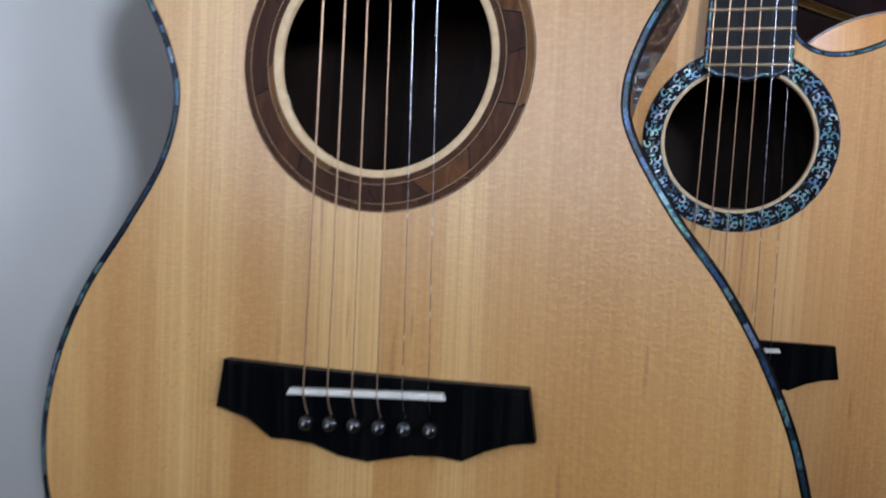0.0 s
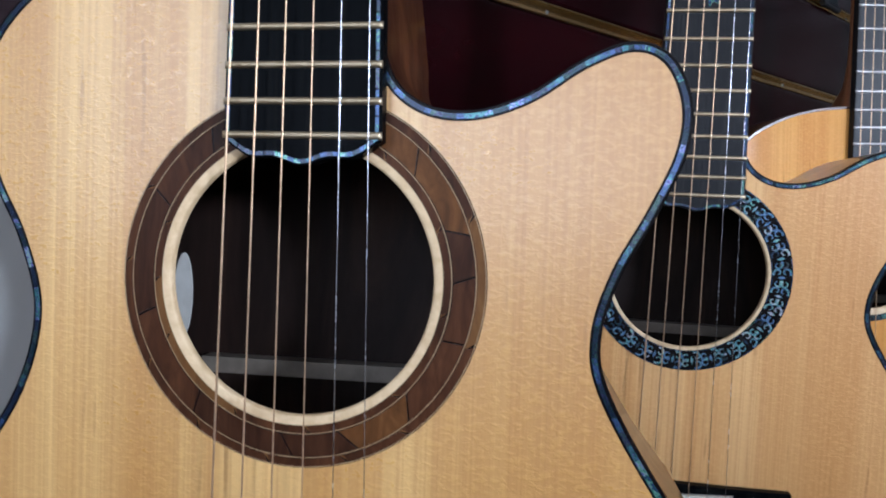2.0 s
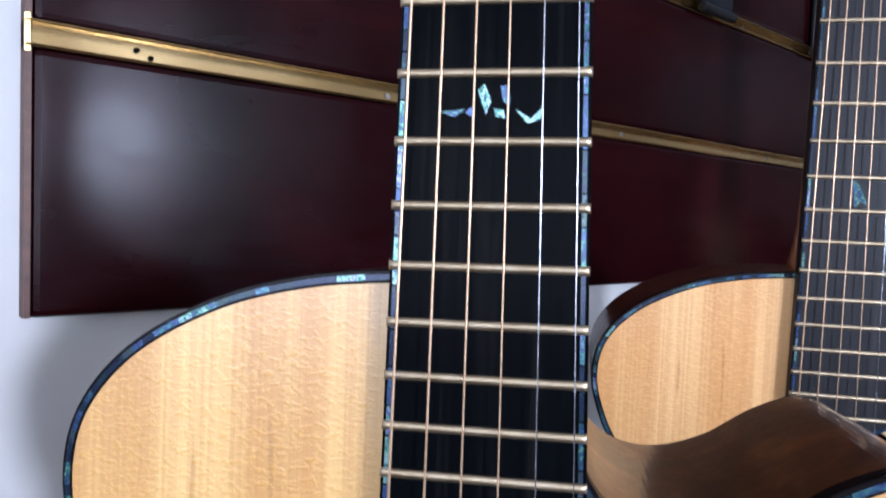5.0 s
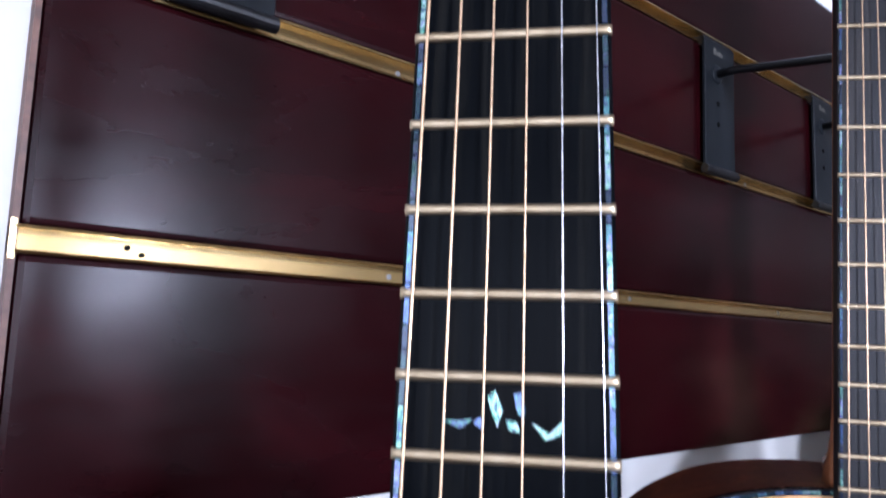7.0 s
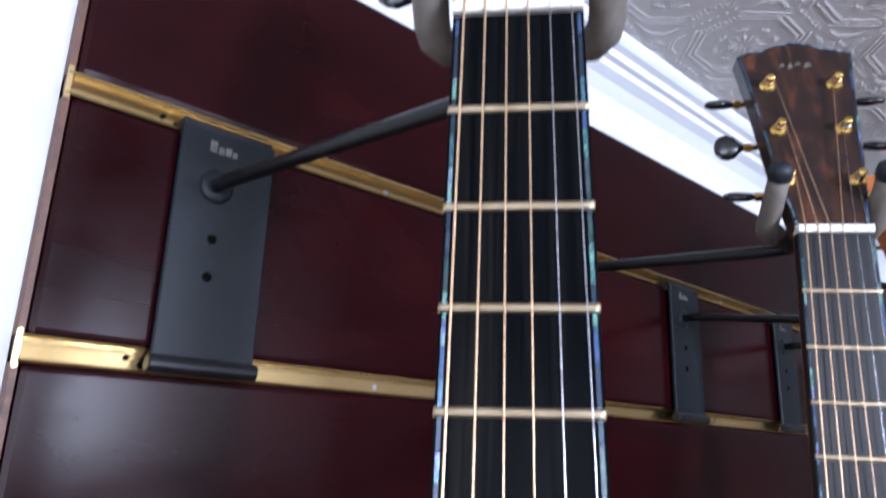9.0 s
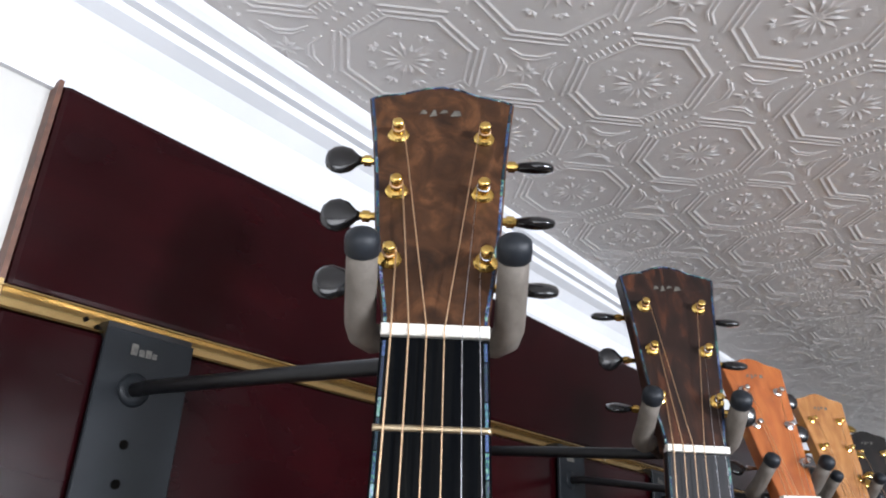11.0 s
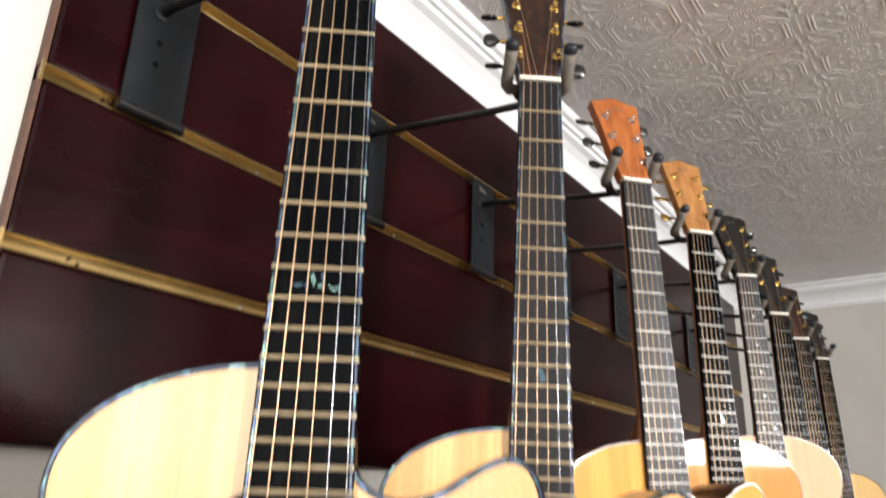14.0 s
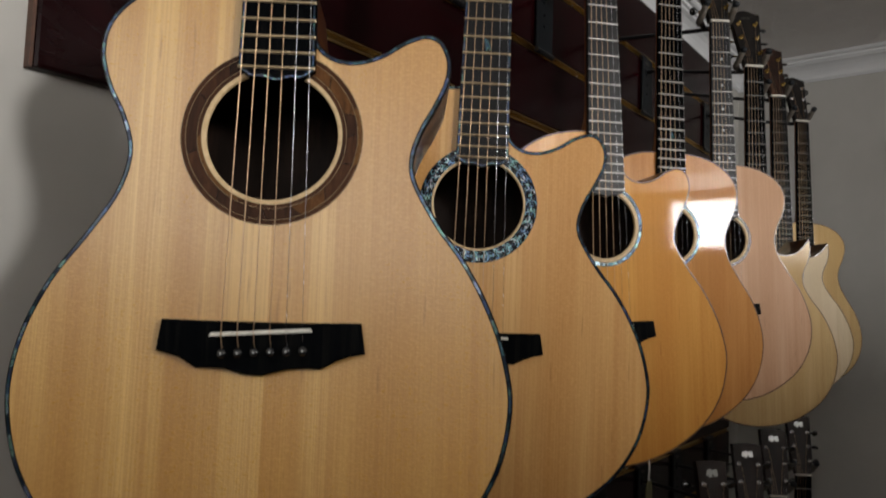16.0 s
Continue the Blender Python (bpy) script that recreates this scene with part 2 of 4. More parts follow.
GOLD = varied("polished_gold", (0.62, 0.40, 0.10), (0.85, 0.60, 0.20), 60, 0.2, 1.0, bump=0)
CHROME = varied("chrome", (0.6, 0.6, 0.6), (0.8, 0.8, 0.8), 60, 0.12, 1.0, bump=0)
BLACK_GLOSS = varied("black_plastic", (0.006, 0.006, 0.007), (0.012, 0.012, 0.013), 60, 0.22, 0, 0.4, 0)
BONE = varied("white_bone", (0.66, 0.63, 0.56), (0.80, 0.78, 0.72), 220, 0.35, 0, 0.2, 0.05)
PEARL = varied("pearl", (0.45, 0.46, 0.46), (0.75, 0.76, 0.74), 300, 0.2, 0.2, 0.5, 0)
PAPER_GREY = varied("worn_silver_print", (0.05, 0.048, 0.042), (0.13, 0.12, 0.10), 300, 0.5, 0, 0, 0)
FOAM = varied("grey_foam_sleeve", (0.10, 0.085, 0.07), (0.15, 0.13, 0.11), 120, 0.75, bump=0.2)
RUBBER = varied("black_rubber", (0.008, 0.010, 0.013), (0.016, 0.019, 0.024), 90, 0.5, bump=0.1, gloss=0.3)
PLATE = varied("black_powder_coat", (0.007, 0.0085, 0.0105), (0.0095, 0.0115, 0.014), 40, 0.42, bump=0.25, depth=0.0003, gloss=0.14)
ROD = varied("black_steel_rod", (0.004, 0.004, 0.005), (0.009, 0.009, 0.010), 60, 0.35, bump=0.05, gloss=0.3)
BRASS = varied("gold_anodised_slat", (0.60, 0.42, 0.17), (0.72, 0.53, 0.25), 9, 0.24, 1.0, bump=0.02, spread=0.04)
GREY_METAL = varied("grey_screw_head", (0.3, 0.3, 0.3), (0.5, 0.5, 0.5), 100, 0.35, 1.0, bump=0)
DARK_HOLE = varied("dark_screw_hole", (0.001, 0.001, 0.001), (0.003, 0.0025, 0.002), 100, 0.9, bump=0, gloss=0.05)
BOARD = figured("cherry_stained_board", (0.0058, 0.0006, 0.0010), (0.0108, 0.0010, 0.0018), (0.020, 0.0020, 0.0030), (2.2, 2.2, 7), 0.18, 0.0, gloss=0.135)
BOARD_EDGE = figured("raw_board_edge", (0.05, 0.018, 0.009), (0.09, 0.033, 0.016), (0.13, 0.05, 0.025), (20, 20, 60), 0.5, 0)
TRIM_PAINT = varied("white_trim_paint", (0.66, 0.67, 0.69), (0.74, 0.75, 0.77), 6, 0.35, bump=0.05)
WALL_PAINT = varied("greige_wall_paint", (0.43, 0.42, 0.395), (0.49, 0.48, 0.455), 3, 0.6, bump=0.12, depth=0.0006)
# Darker than the room's own paint, to cut bounce from walls out of view.
DIM_PAINT = varied("dimmed_brown_paint", (0.13, 0.115, 0.10), (0.19, 0.17, 0.15), 3, 0.7, bump=0.1)
CEILING_PAINT = varied("embossed_ceiling_paper", (0.83, 0.80, 0.78), (0.89, 0.865, 0.845), 5, 0.42, bump=0.1)
FLOOR_WOOD = figured("brown_floor_boards", (0.20, 0.12, 0.075), (0.30, 0.19, 0.12), (0.38, 0.25, 0.16), (8, 1, 8), 0.5, 0.0)
OLIVE_CARD = varied("olive_card", (0.05, 0.05, 0.018), (0.08, 0.075, 0.03), 60, 0.6, bump=0.05)
THREAD = varied("grey_thread", (0.35, 0.36, 0.36), (0.5, 0.5, 0.5), 200, 0.7, bump=0)
PALE_OVAL = varied("cream_oval", (0.6, 0.58, 0.52), (0.7, 0.68, 0.62), 100, 0.7, bump=0)
PALE_LINE = varied("pale_maple_line", (0.30, 0.19, 0.09), (0.42, 0.29, 0.15), 200, 0.45, bump=0)
ROSETTE_WOODS = [figured("rosette_walnut", (0.0238, 0.0082, 0.0034), (0.0578, 0.0204, 0.0075), (0.0952, 0.0360, 0.0136), (120, 120, 30), 0.38, 0.0, gloss=0.12),
                 figured("rosette_cocobolo", (0.0612, 0.0231, 0.0068), (0.1156, 0.0462, 0.0129), (0.1836, 0.0816, 0.0245), (90, 90, 40), 0.38, 0.0, gloss=0.12),
                 figured("rosette_wenge", (0.0204, 0.0075, 0.0034), (0.0422, 0.0150, 0.0061), (0.0646, 0.0245, 0.0102), (140, 140, 30), 0.38, 0.0, gloss=0.12),
                 figured("rosette_amber", (0.0884, 0.0374, 0.0116), (0.1360, 0.0612, 0.0184), (0.1836, 0.0884, 0.0286), (120, 120, 30), 0.38, 0.0, gloss=0.12)]


# ---- mesh helpers ----
def mesh(name, verts, faces, mat, smooth=False):
    me = bpy.data.meshes.new(name)
    me.from_pydata([tuple(v) for v in verts], [], faces)
    me.materials.append(mat)
    if smooth:
        me.shade_smooth()
    me.update()
    return me


def child(name, me, parent, label=""):
    ob = new(name, me)
    ob.parent = parent
    return tagged(ob, label) if label else ob


def part(name, bm, mat, parent, label="", smooth=False):
    me = bpy.data.meshes.new(name)
    bm.to_mesh(me)
    bm.free()
    me.materials.append(mat)
    if smooth:
        me.shade_smooth()
    return child(name, me, parent, label)


def thing(name, where, label, category, group="", kind=""):
    ob = new(name)
    ob.empty_display_size = 0.05
    ob.matrix_world = where
    return tagged(ob, label, category, group, kind)


class Pile:
    """Vertices and faces of one mesh in the making."""

    def __init__(self):
        self.v, self.f = [], []

    def add(self, verts, faces):
        k = len(self.v)
        self.v += [tuple(p) for p in verts]
        self.f += [tuple(i + k for i in f) for f in faces]

    def box(self, lo, hi):
        (a, b, c), (d, e, f) = lo, hi
        self.add([(a, b, c), (d, b, c), (d, e, c), (a, e, c), (a, b, f), (d, b, f), (d, e, f), (a, e, f)],
                 [(0, 3, 2, 1), (4, 5, 6, 7), (0, 1, 5, 4), (1, 2, 6, 5), (2, 3, 7, 6), (3, 0, 4, 7)])

    def tube(self, path, radii, sides=10, caps=True):
        """A round bar along a path."""
        path = [Vector(p) for p in path]
        if not isinstance(radii, (list, tuple)):
            radii = [radii] * len(path)
        rings, side = [], None
        for i, p in enumerate(path):
            way = (path[min(i + 1, len(path) - 1)] - path[max(i - 1, 0)]).normalized()
            side = way.orthogonal().normalized() if side is None else (side - way * side.dot(way)).normalized()
            up = way.cross(side)
            rings.append([p + radii[i] * (math.cos(a) * side + math.sin(a) * up) for a in (2 * math.pi * j / sides for j in range(sides))])
        faces = [(i * sides + j, i * sides + (j + 1) % sides, (i + 1) * sides + (j + 1) % sides, (i + 1) * sides + j) for i in range(len(path) - 1) for j in range(sides)]
        if caps:
            faces += [tuple(range(sides))[::-1], tuple(range((len(path) - 1) * sides, len(path) * sides))]
        self.add([v for r in rings for v in r], faces)

    def loft(self, rings, close=True, caps=True):
        n = len(rings[0])
        faces = [(i * n + j, i * n + (j + 1) % n, (i + 1) * n + (j + 1) % n, (i + 1) * n + j) for i in range(len(rings) - 1) for j in range(n if close else n - 1)]
        if caps and close:
            faces += [tuple(range(n))[::-1], tuple(range((len(rings) - 1) * n, len(rings) * n))]
        self.add([v for r in rings for v in r], faces)

    def prism(self, outline, y0, y1, bevel=0.0):
        """An outline in x and z, given thickness from y1 (back) to y0 (front), its front edge bevelled."""
        back, rim = [(x, y1, z) for x, z in outline], [(x, y0 + bevel, z) for x, z in outline]
        rings = [back, rim]
        if bevel:
            rings.append([(x, y0, z) for x, z in inset(outline, bevel)])
        self.loft(rings)

    def mesh(self, name, mat, smooth=False):
        return mesh(name, self.v, self.f, mat, smooth)


def inset(loop, by):
    """A closed loop of (x, z) moved inwards (for loops that run clockwise or not)."""
    n = len(loop)
    area = sum(loop[i][0] * loop[(i + 1) % n][1] - loop[(i + 1) % n][0] * loop[i][1] for i in range(n))
    sign, out = (1 if area > 0 else -1), []
    for i in range(n):
        (ax, az), (bx, bz), (cx, cz) = loop[i - 1], loop[i], loop[(i + 1) % n]
        d, e = Vector((bx - ax, bz - az)), Vector((cx - bx, cz - bz))
        d, e = (d.normalized() if d.length > 1e-9 else e.normalized()), (e.normalized() if e.length > 1e-9 else d.normalized())
        t = d + e
        t = t.normalized() if t.length > 1e-6 else d
        grow = min(1.8, 1 / max(0.3, t.dot(e)))
        out.append((bx - sign * t.y * by * grow, bz + sign * t.x * by * grow))
    return out


def spline(points, steps=8):
    """A closed Catmull-Rom curve. A point given with a third value is a sharp corner."""
    out, n = [], len(points)
    for i in range(n):
        p0, p1, p2, p3 = (points[(i + k) % n] for k in (-1, 0, 1, 2))
        a, b = Vector(p1[:2]), Vector(p2[:2])
        ta = (b - a) if len(p1) > 2 else (b - Vector(p0[:2])) / 2
        tb = (b - a) if len(p2) > 2 else (Vector(p3[:2]) - a) / 2
        for s in range(steps):
            t = s / steps
            q = (2 * t**3 - 3 * t * t + 1) * a + (t**3 - 2 * t * t + t) * ta + (-2 * t**3 + 3 * t * t) * b + (t**3 - t * t) * tb
            out.append((q.x, q.y))
    return out


def plate_with_hole(outer, hole, y, flip=False):
    """A flat sheet between an outer loop and a hole."""
    bm = bmesh.new()
    edges = []
    for loop in (outer, hole):
        vs = [bm.verts.new((x, y, z)) for x, z in loop]
        edges += [bm.edges.new((vs[i], vs[(i + 1) % len(vs)])) for i in range(len(vs))]
    bmesh.ops.triangle_fill(bm, use_beauty=True, edges=edges)
    bmesh.ops.recalc_face_normals(bm, faces=bm.faces[:])
    return bm


def ring(cx, cz, r, n=72):
    return [(cx + r * math.cos(2 * math.pi * i / n), cz + r * math.sin(2 * math.pi * i / n)) for i in range(n)]


# ---- guitar ----
SCALE = 0.648
HOLE_X, HOLE_Z, HOLE_R = -0.002, 0.152, 0.0505
BASS_SIDE = [(0.0, -0.203), (-0.075, -0.190), (-0.137, -0.152), (-0.1715, -0.107), (-0.1855, -0.055), (-0.181, -0.008), (-0.163, 0.036), (-0.137, 0.074), (-0.1175, 0.106), (-0.1105, 0.136),
             (-0.1175, 0.163), (-0.1295, 0.187), (-0.1365, 0.214), (-0.132, 0.239), (-0.1140, 0.2605), (-0.085, 0.2765), (-0.055, 0.2845), (-0.024, 0.2875, 1)]
ROUND_HORN = [(0.022, 0.2875, 1), (0.0265, 0.250, 1), (0.0275, 0.236), (0.034, 0.2235), (0.046, 0.2160), (0.062, 0.2150), (0.080, 0.2210), (0.098, 0.2325), (0.115, 0.2385), (0.128, 0.2335), (0.1352, 0.218), (0.1340, 0.200),
              (0.1250, 0.179), (0.1140, 0.158), (0.1080, 0.137), (0.1110, 0.118), (0.1290, 0.0865), (0.1500, 0.058)]
SHARP_HORN = [(0.022, 0.2875, 1), (0.0265, 0.235, 1), (0.032, 0.208), (0.050, 0.194), (0.075, 0.192), (0.100, 0.203), (0.126, 0.232, 1), (0.1285, 0.205), (0.1225, 0.178), (0.1120, 0.155), (0.1080, 0.135), (0.1130, 0.113), (0.1300, 0.085), (0.1500, 0.058)]
TREBLE_BOUT = [(0.1680, 0.025), (0.1815, -0.012), (0.1870, -0.055), (0.1740, -0.107), (0.139, -0.153), (0.076, -0.190)]


def body_outline(horn, broad=1.0, upper=0.0, lower=0.0):
    """The closed outline of a body: broad widens it, upper and lower lengthen it above and below the saddle."""
    if horn == "none":
        right = [(-x, z, *rest) for x, z, *rest in BASS_SIDE[:0:-1]]
    else:
        right = (ROUND_HORN if horn == "round" else SHARP_HORN) + TREBLE_BOUT
    return [(x * broad, z * (1 + (upper if z > 0 else lower))) for x, z in spline(BASS_SIDE + right, 7)]


def fret_z(n):
    return SCALE * 2 ** (-n / 12)


def half_width(z):
    return 0.0222 + (SCALE - z) / (SCALE / 2) * 0.0053


HEAD_TILT, HEAD_Z = radians(14), 0.652


def on_head(x, s, lift=0.0):
    """A place on the headstock's face, s metres above the nut, raised by lift."""
    c, d = math.cos(HEAD_TILT), math.sin(HEAD_TILT)
    return (x, -0.0045 + s * d - lift * c, HEAD_Z + s * c + lift * d)


def band(loop_a, loop_b, y, mat, name, pieces=0, gap=0.0, lift=0.0):
    """A flat strip between two loops; with pieces, cut into that many islands."""
    p, n = Pile(), len(loop_a)
    if not pieces:
        p.add([(x, y, z) for x, z in loop_a] + [(x, y, z) for x, z in loop_b], [(i, (i + 1) % n, n + (i + 1) % n, n + i) for i in range(n)])
    else:
        i = 0
        while i < n:
            k = min(n, i + random.choice((1, 1, 2)))
            run = range(i, k + 1)
            a, b = [loop_a[j % n] for j in run], [loop_b[j % n] for j in run]
            m = len(a)
            p.add([(x, y, z) for x, z in a] + [(x, y, z) for x, z in b], [(j, j + 1, m + j + 1, m + j) for j in range(m - 1)])
            i = k
    return p.mesh(name, mat)


def arc_piece(r0, r1, a0, a1, slant, y0, y1, steps):
    """A block of a ring, with slanted ends."""
    p, rings = Pile(), []
    for i in range(steps + 1):
        t = i / steps
        a, b = a0 + (a1 - a0) * t, a0 + slant[0] * (1 - t) + (a1 + slant[1] - a0) * t
        b = (a0 + slant[0]) * (1 - t) + (a1 + slant[1]) * t
        inner, outer = (HOLE_X + r0 * math.cos(a), HOLE_Z + r0 * math.sin(a)), (HOLE_X + r1 * math.cos(b), HOLE_Z + r1 * math.sin(b))
        rings.append([(inner[0], y1, inner[1]), (inner[0], y0, inner[1]), (outer[0], y0, outer[1]), (outer[0], y1, outer[1])])
    p.loft(rings)
    return p


def wood_rosette(g):
    """A ring of end-to-end wooden tiles between two thin bands with pale joints."""
    base = Pile()
    a = [ring(HOLE_X, HOLE_Z, r, 96) for r in (0.0538, 0.0538, 0.0698, 0.0698)]
    base.loft([[(x, y, z) for x, z in loop] for loop, y in zip(a, (0.0003, -0.00015, -0.00015, 0.0003))], caps=False)
    ros = child("rosette", base.mesh("rosette", BINDING), g, "rosette of brown wooden tiles with dark lines")
    rnd = random.Random(4)
    for r0, r1, count, pale in ((0.0575, 0.0656, 14, False), (0.0542, 0.0569, 11, True), (0.0662, 0.0692, 13, True)):
        at, cuts = 0.35, []
        widths = [rnd.uniform(0.6, 1.5) for _ in range(count)]
        for w in widths:
            cuts.append(at)
            at += 2 * math.pi * w / sum(widths)
        slants = [rnd.uniform(-0.12, 0.12) for _ in cuts]
        for i, a0 in enumerate(cuts):
            a1 = cuts[(i + 1) % count] + (2 * math.pi if i == count - 1 else 0)
            gap = 0.006 if not pale else 0.010
            piece = arc_piece(r0, r1, a0 + gap, a1 - gap, (slants[i], slants[(i + 1) % count]) if not pale else (0.03, 0.03), -0.0004, 0.0001, 8)
            wood = rnd.choice((*ROSETTE_WOODS[:3], ROSETTE_WOODS[0]) if not pale else (ROSETTE_WOODS[0], ROSETTE_WOODS[0], ROSETTE_WOODS[3]))
            child("rosette_tile", piece.mesh("rosette_tile", wood), ros)
            if pale:
                child("joint_line", arc_piece(r0, r1, a1 - gap * 0.9, a1 + gap * 0.9, (0.05, 0.05), -0.00038, 0.0001, 1).mesh("joint_line", ROSETTE_WOODS[3]), ros)
    for r in (0.05395, 0.05705, 0.06585, 0.06935):
        child("pale_line", band(ring(HOLE_X, HOLE_Z, r - 0.00014, 120), ring(HOLE_X, HOLE_Z, r + 0.00014, 120), -0.00042, PALE_LINE, "pale_line"), ros)
    # Pale oval added on the back for the bright patch inside the soundhole.
    p = Pile()
    p.prism([(-0.1012 + 0.0052 * math.cos(a), 0.134 + 0.022 * math.sin(a)) for a in (2 * math.pi * i / 40 for i in range(40))], 0.0977, 0.0984, 0.0002)
    child("inner_oval", p.mesh("inner_oval", PALE_OVAL), g, "pale oval standing in for a bright patch inside the body")
    p = Pile()
    loops = [ring(HOLE_X, HOLE_Z, r, 96) for r in (HOLE_R, HOLE_R, HOLE_R + 0.0008, 0.0538)]
    p.loft([[(x, y, z) for x, z in loop] for loop, y in zip(loops, (0.003, -0.0001, -0.0005, -0.0005))], caps=False)
    child("hole_edge", p.mesh("hole_edge", ENDGRAIN, True), g, "pale wooden rim of the soundhole")


def scroll_rosette(g, r0, r1, count, scrolls=True, inlay=None):
    """A black ring with curling shell scrolls laid into it, between thin shell lines."""
    p = Pile()
    loops = [ring(HOLE_X, HOLE_Z, r, 96) for r in (r0, r0, r1, r1)]
    p.loft([[(x, y, z) for x, z in loop] for loop, y in zip(loops, (0.0003, -0.0004, -0.0004, 0.0003))], caps=False)
    ros = child("rosette", p.mesh("rosette", BINDING), g, "black rosette inlaid with abalone")
    mid, half = (r0 + r1) / 2, (r1 - r0) / 2
    p = Pile()
    if scrolls:
        for k in range(count):
            for sign in (1, -1):
                for kind in (0, 1):
                    pts = []
                    for i in range(15):
                        t = i / 14
                        turn = sign * (1 - t) * 5.2 + (0 if kind else math.pi)
                        rad = (0.10 + 0.42 * (1 - t)) * half
                        along = (k + 0.27 + 0.46 * kind) * 2 * math.pi / count
                        x, z = rad * math.cos(turn), sign * 0.36 * half + rad * math.sin(turn) * 0.9
                        pts.append((mid + z, along + x / mid))
                    w = 0.00036
                    rings = []
                    for i, (r, a) in enumerate(pts):
                        q, o = pts[min(i + 1, 14)], pts[max(i - 1, 0)]
                        d = Vector(((q[0] - o[0]), (q[1] - o[1]) * mid))
                        d = Vector((-d.y, d.x)).normalized() if d.length else Vector((1, 0))
                        ww = w * (0.6 + 1.4 * (1 - i / 14))
                        rings.append([(HOLE_X + (r + s * ww * d.x) * math.cos(a + s * ww * d.y / mid), -0.00046, HOLE_Z + (r + s * ww * d.x) * math.sin(a + s * ww * d.y / mid)) for s in (-1, 1)])
                    p.loft(rings, close=False)
            a = (k + 0.02) * 2 * math.pi / count
            p.add([(HOLE_X + (mid + dr * half) * math.cos(a + da), -0.00046, HOLE_Z + (mid + dr * half) * math.sin(a + da)) for dr, da in ((-0.4, 0.0), (0, 0.018), (0.4, 0), (0, -0.018))], [(0, 1, 2, 3)])
    else:
        for k in range(count):
            a0, a1 = 2 * math.pi * k / count + 0.01, 2 * math.pi * (k + 1) / count - 0.01
            q = arc_piece(r0 + 0.0012, r1 - 0.0012, a0, a1, (0.03, 0.03), -0.0005, 0, 3)
            p.add(q.v, q.f)
    tagged(child("shell_inlay", p.mesh("shell_inlay", BRIGHT_SHELL if scrolls else inlay), ros, "iridescent abalone inlay"), kind="stuff")
    for r in (r0 + 0.0003, r1 - 0.0007):
        p = Pile()
        for k in range(60):
            q = arc_piece(r, r + 0.0005, 2 * math.pi * k / 60 + 0.006, 2 * math.pi * (k + 1) / 60 - 0.006, (0, 0), -0.00045, 0, 2)
            p.add(q.v, q.f)
        child("shell_line", p.mesh("shell_line", SHELL), ros)
    p = Pile()
    loops = [ring(HOLE_X, HOLE_Z, r, 96) for r in (HOLE_R, HOLE_R, HOLE_R + 0.0008, r0)]
    p.loft([[(x, y, z) for x, z in loop] for loop, y in zip(loops, (0.003, -0.0001, -0.0005, -0.0005))], caps=False)
    child("hole_edge", p.mesh("hole_edge", ENDGRAIN, True), g, "pale wooden rim of the soundhole")


def tuner(g, x, s, sign, roll, post_mat, button_mat, rnd):
    """A tuning machine: bushing and post on the face, shaft and button at the side."""
    p = Pile()
    p.tube([on_head(x, s, h) for h in (-0.001, 0.0006, 0.0018, 0.0024)], [0.0056, 0.0056, 0.0046, 0.0030], 16)
    t = child("tuning_machine", p.mesh("tuning_machine", post_mat, False), g)
    p = Pile()
    p.tube([on_head(x, s, h) for h in (0.002, 0.0045, 0.0060, 0.0072, 0.0095, 0.0102)], [0.0030, 0.0028, 0.0021, 0.0028, 0.0030, 0.0020], 14)
    child("post", p.mesh("post", post_mat, True), t)
    edge = 0.0300 + 0.062 * max(0, s - 0.05)
    p = Pile()
    p.tube([on_head(sign * q, s, -0.0190) for q in (edge - 0.006, edge + 0.008)], 0.0021, 10)
    p.tube([on_head(sign * q, s, -0.0190) for q in (edge + 0.0025, edge + 0.0065)], 0.0031, 10)
    child("shaft", p.mesh("shaft", post_mat), t)
    p, rings = Pile(), []
    cx = edge + 0.0075
    wide, high = Vector((0, -math.cos(HEAD_TILT), math.sin(HEAD_TILT))), Vector((0, math.sin(HEAD_TILT), math.cos(HEAD_TILT)))
    a, b = math.cos(roll) * high + math.sin(roll) * wide, -math.sin(roll) * high + math.cos(roll) * wide
    for q, w, d in ((0, 0.0022, 0.0022), (0.002, 0.0032, 0.0026), (0.006, 0.0078, 0.0032), (0.011, 0.0096, 0.0035), (0.0155, 0.0086, 0.0031), (0.0188, 0.0056, 0.0023), (0.0198, 0.0022, 0.0009)):
        c = Vector(on_head(sign * (cx + q), s, -0.0190))
        rings.append([c + w * math.cos(u) * a + d * math.sin(u) * b for u in (2 * math.pi * j / 14 for j in range(14))])
    p.loft(rings)
    child("button", p.mesh("button", button_mat, True), t, "black tuner button" if button_mat is BLACK_GLOSS else "")
    return on_head(x, s, 0.0064)


POSTS = [(0.0222, 0.119), (0.0208, 0.079), (0.0214, 0.037)]


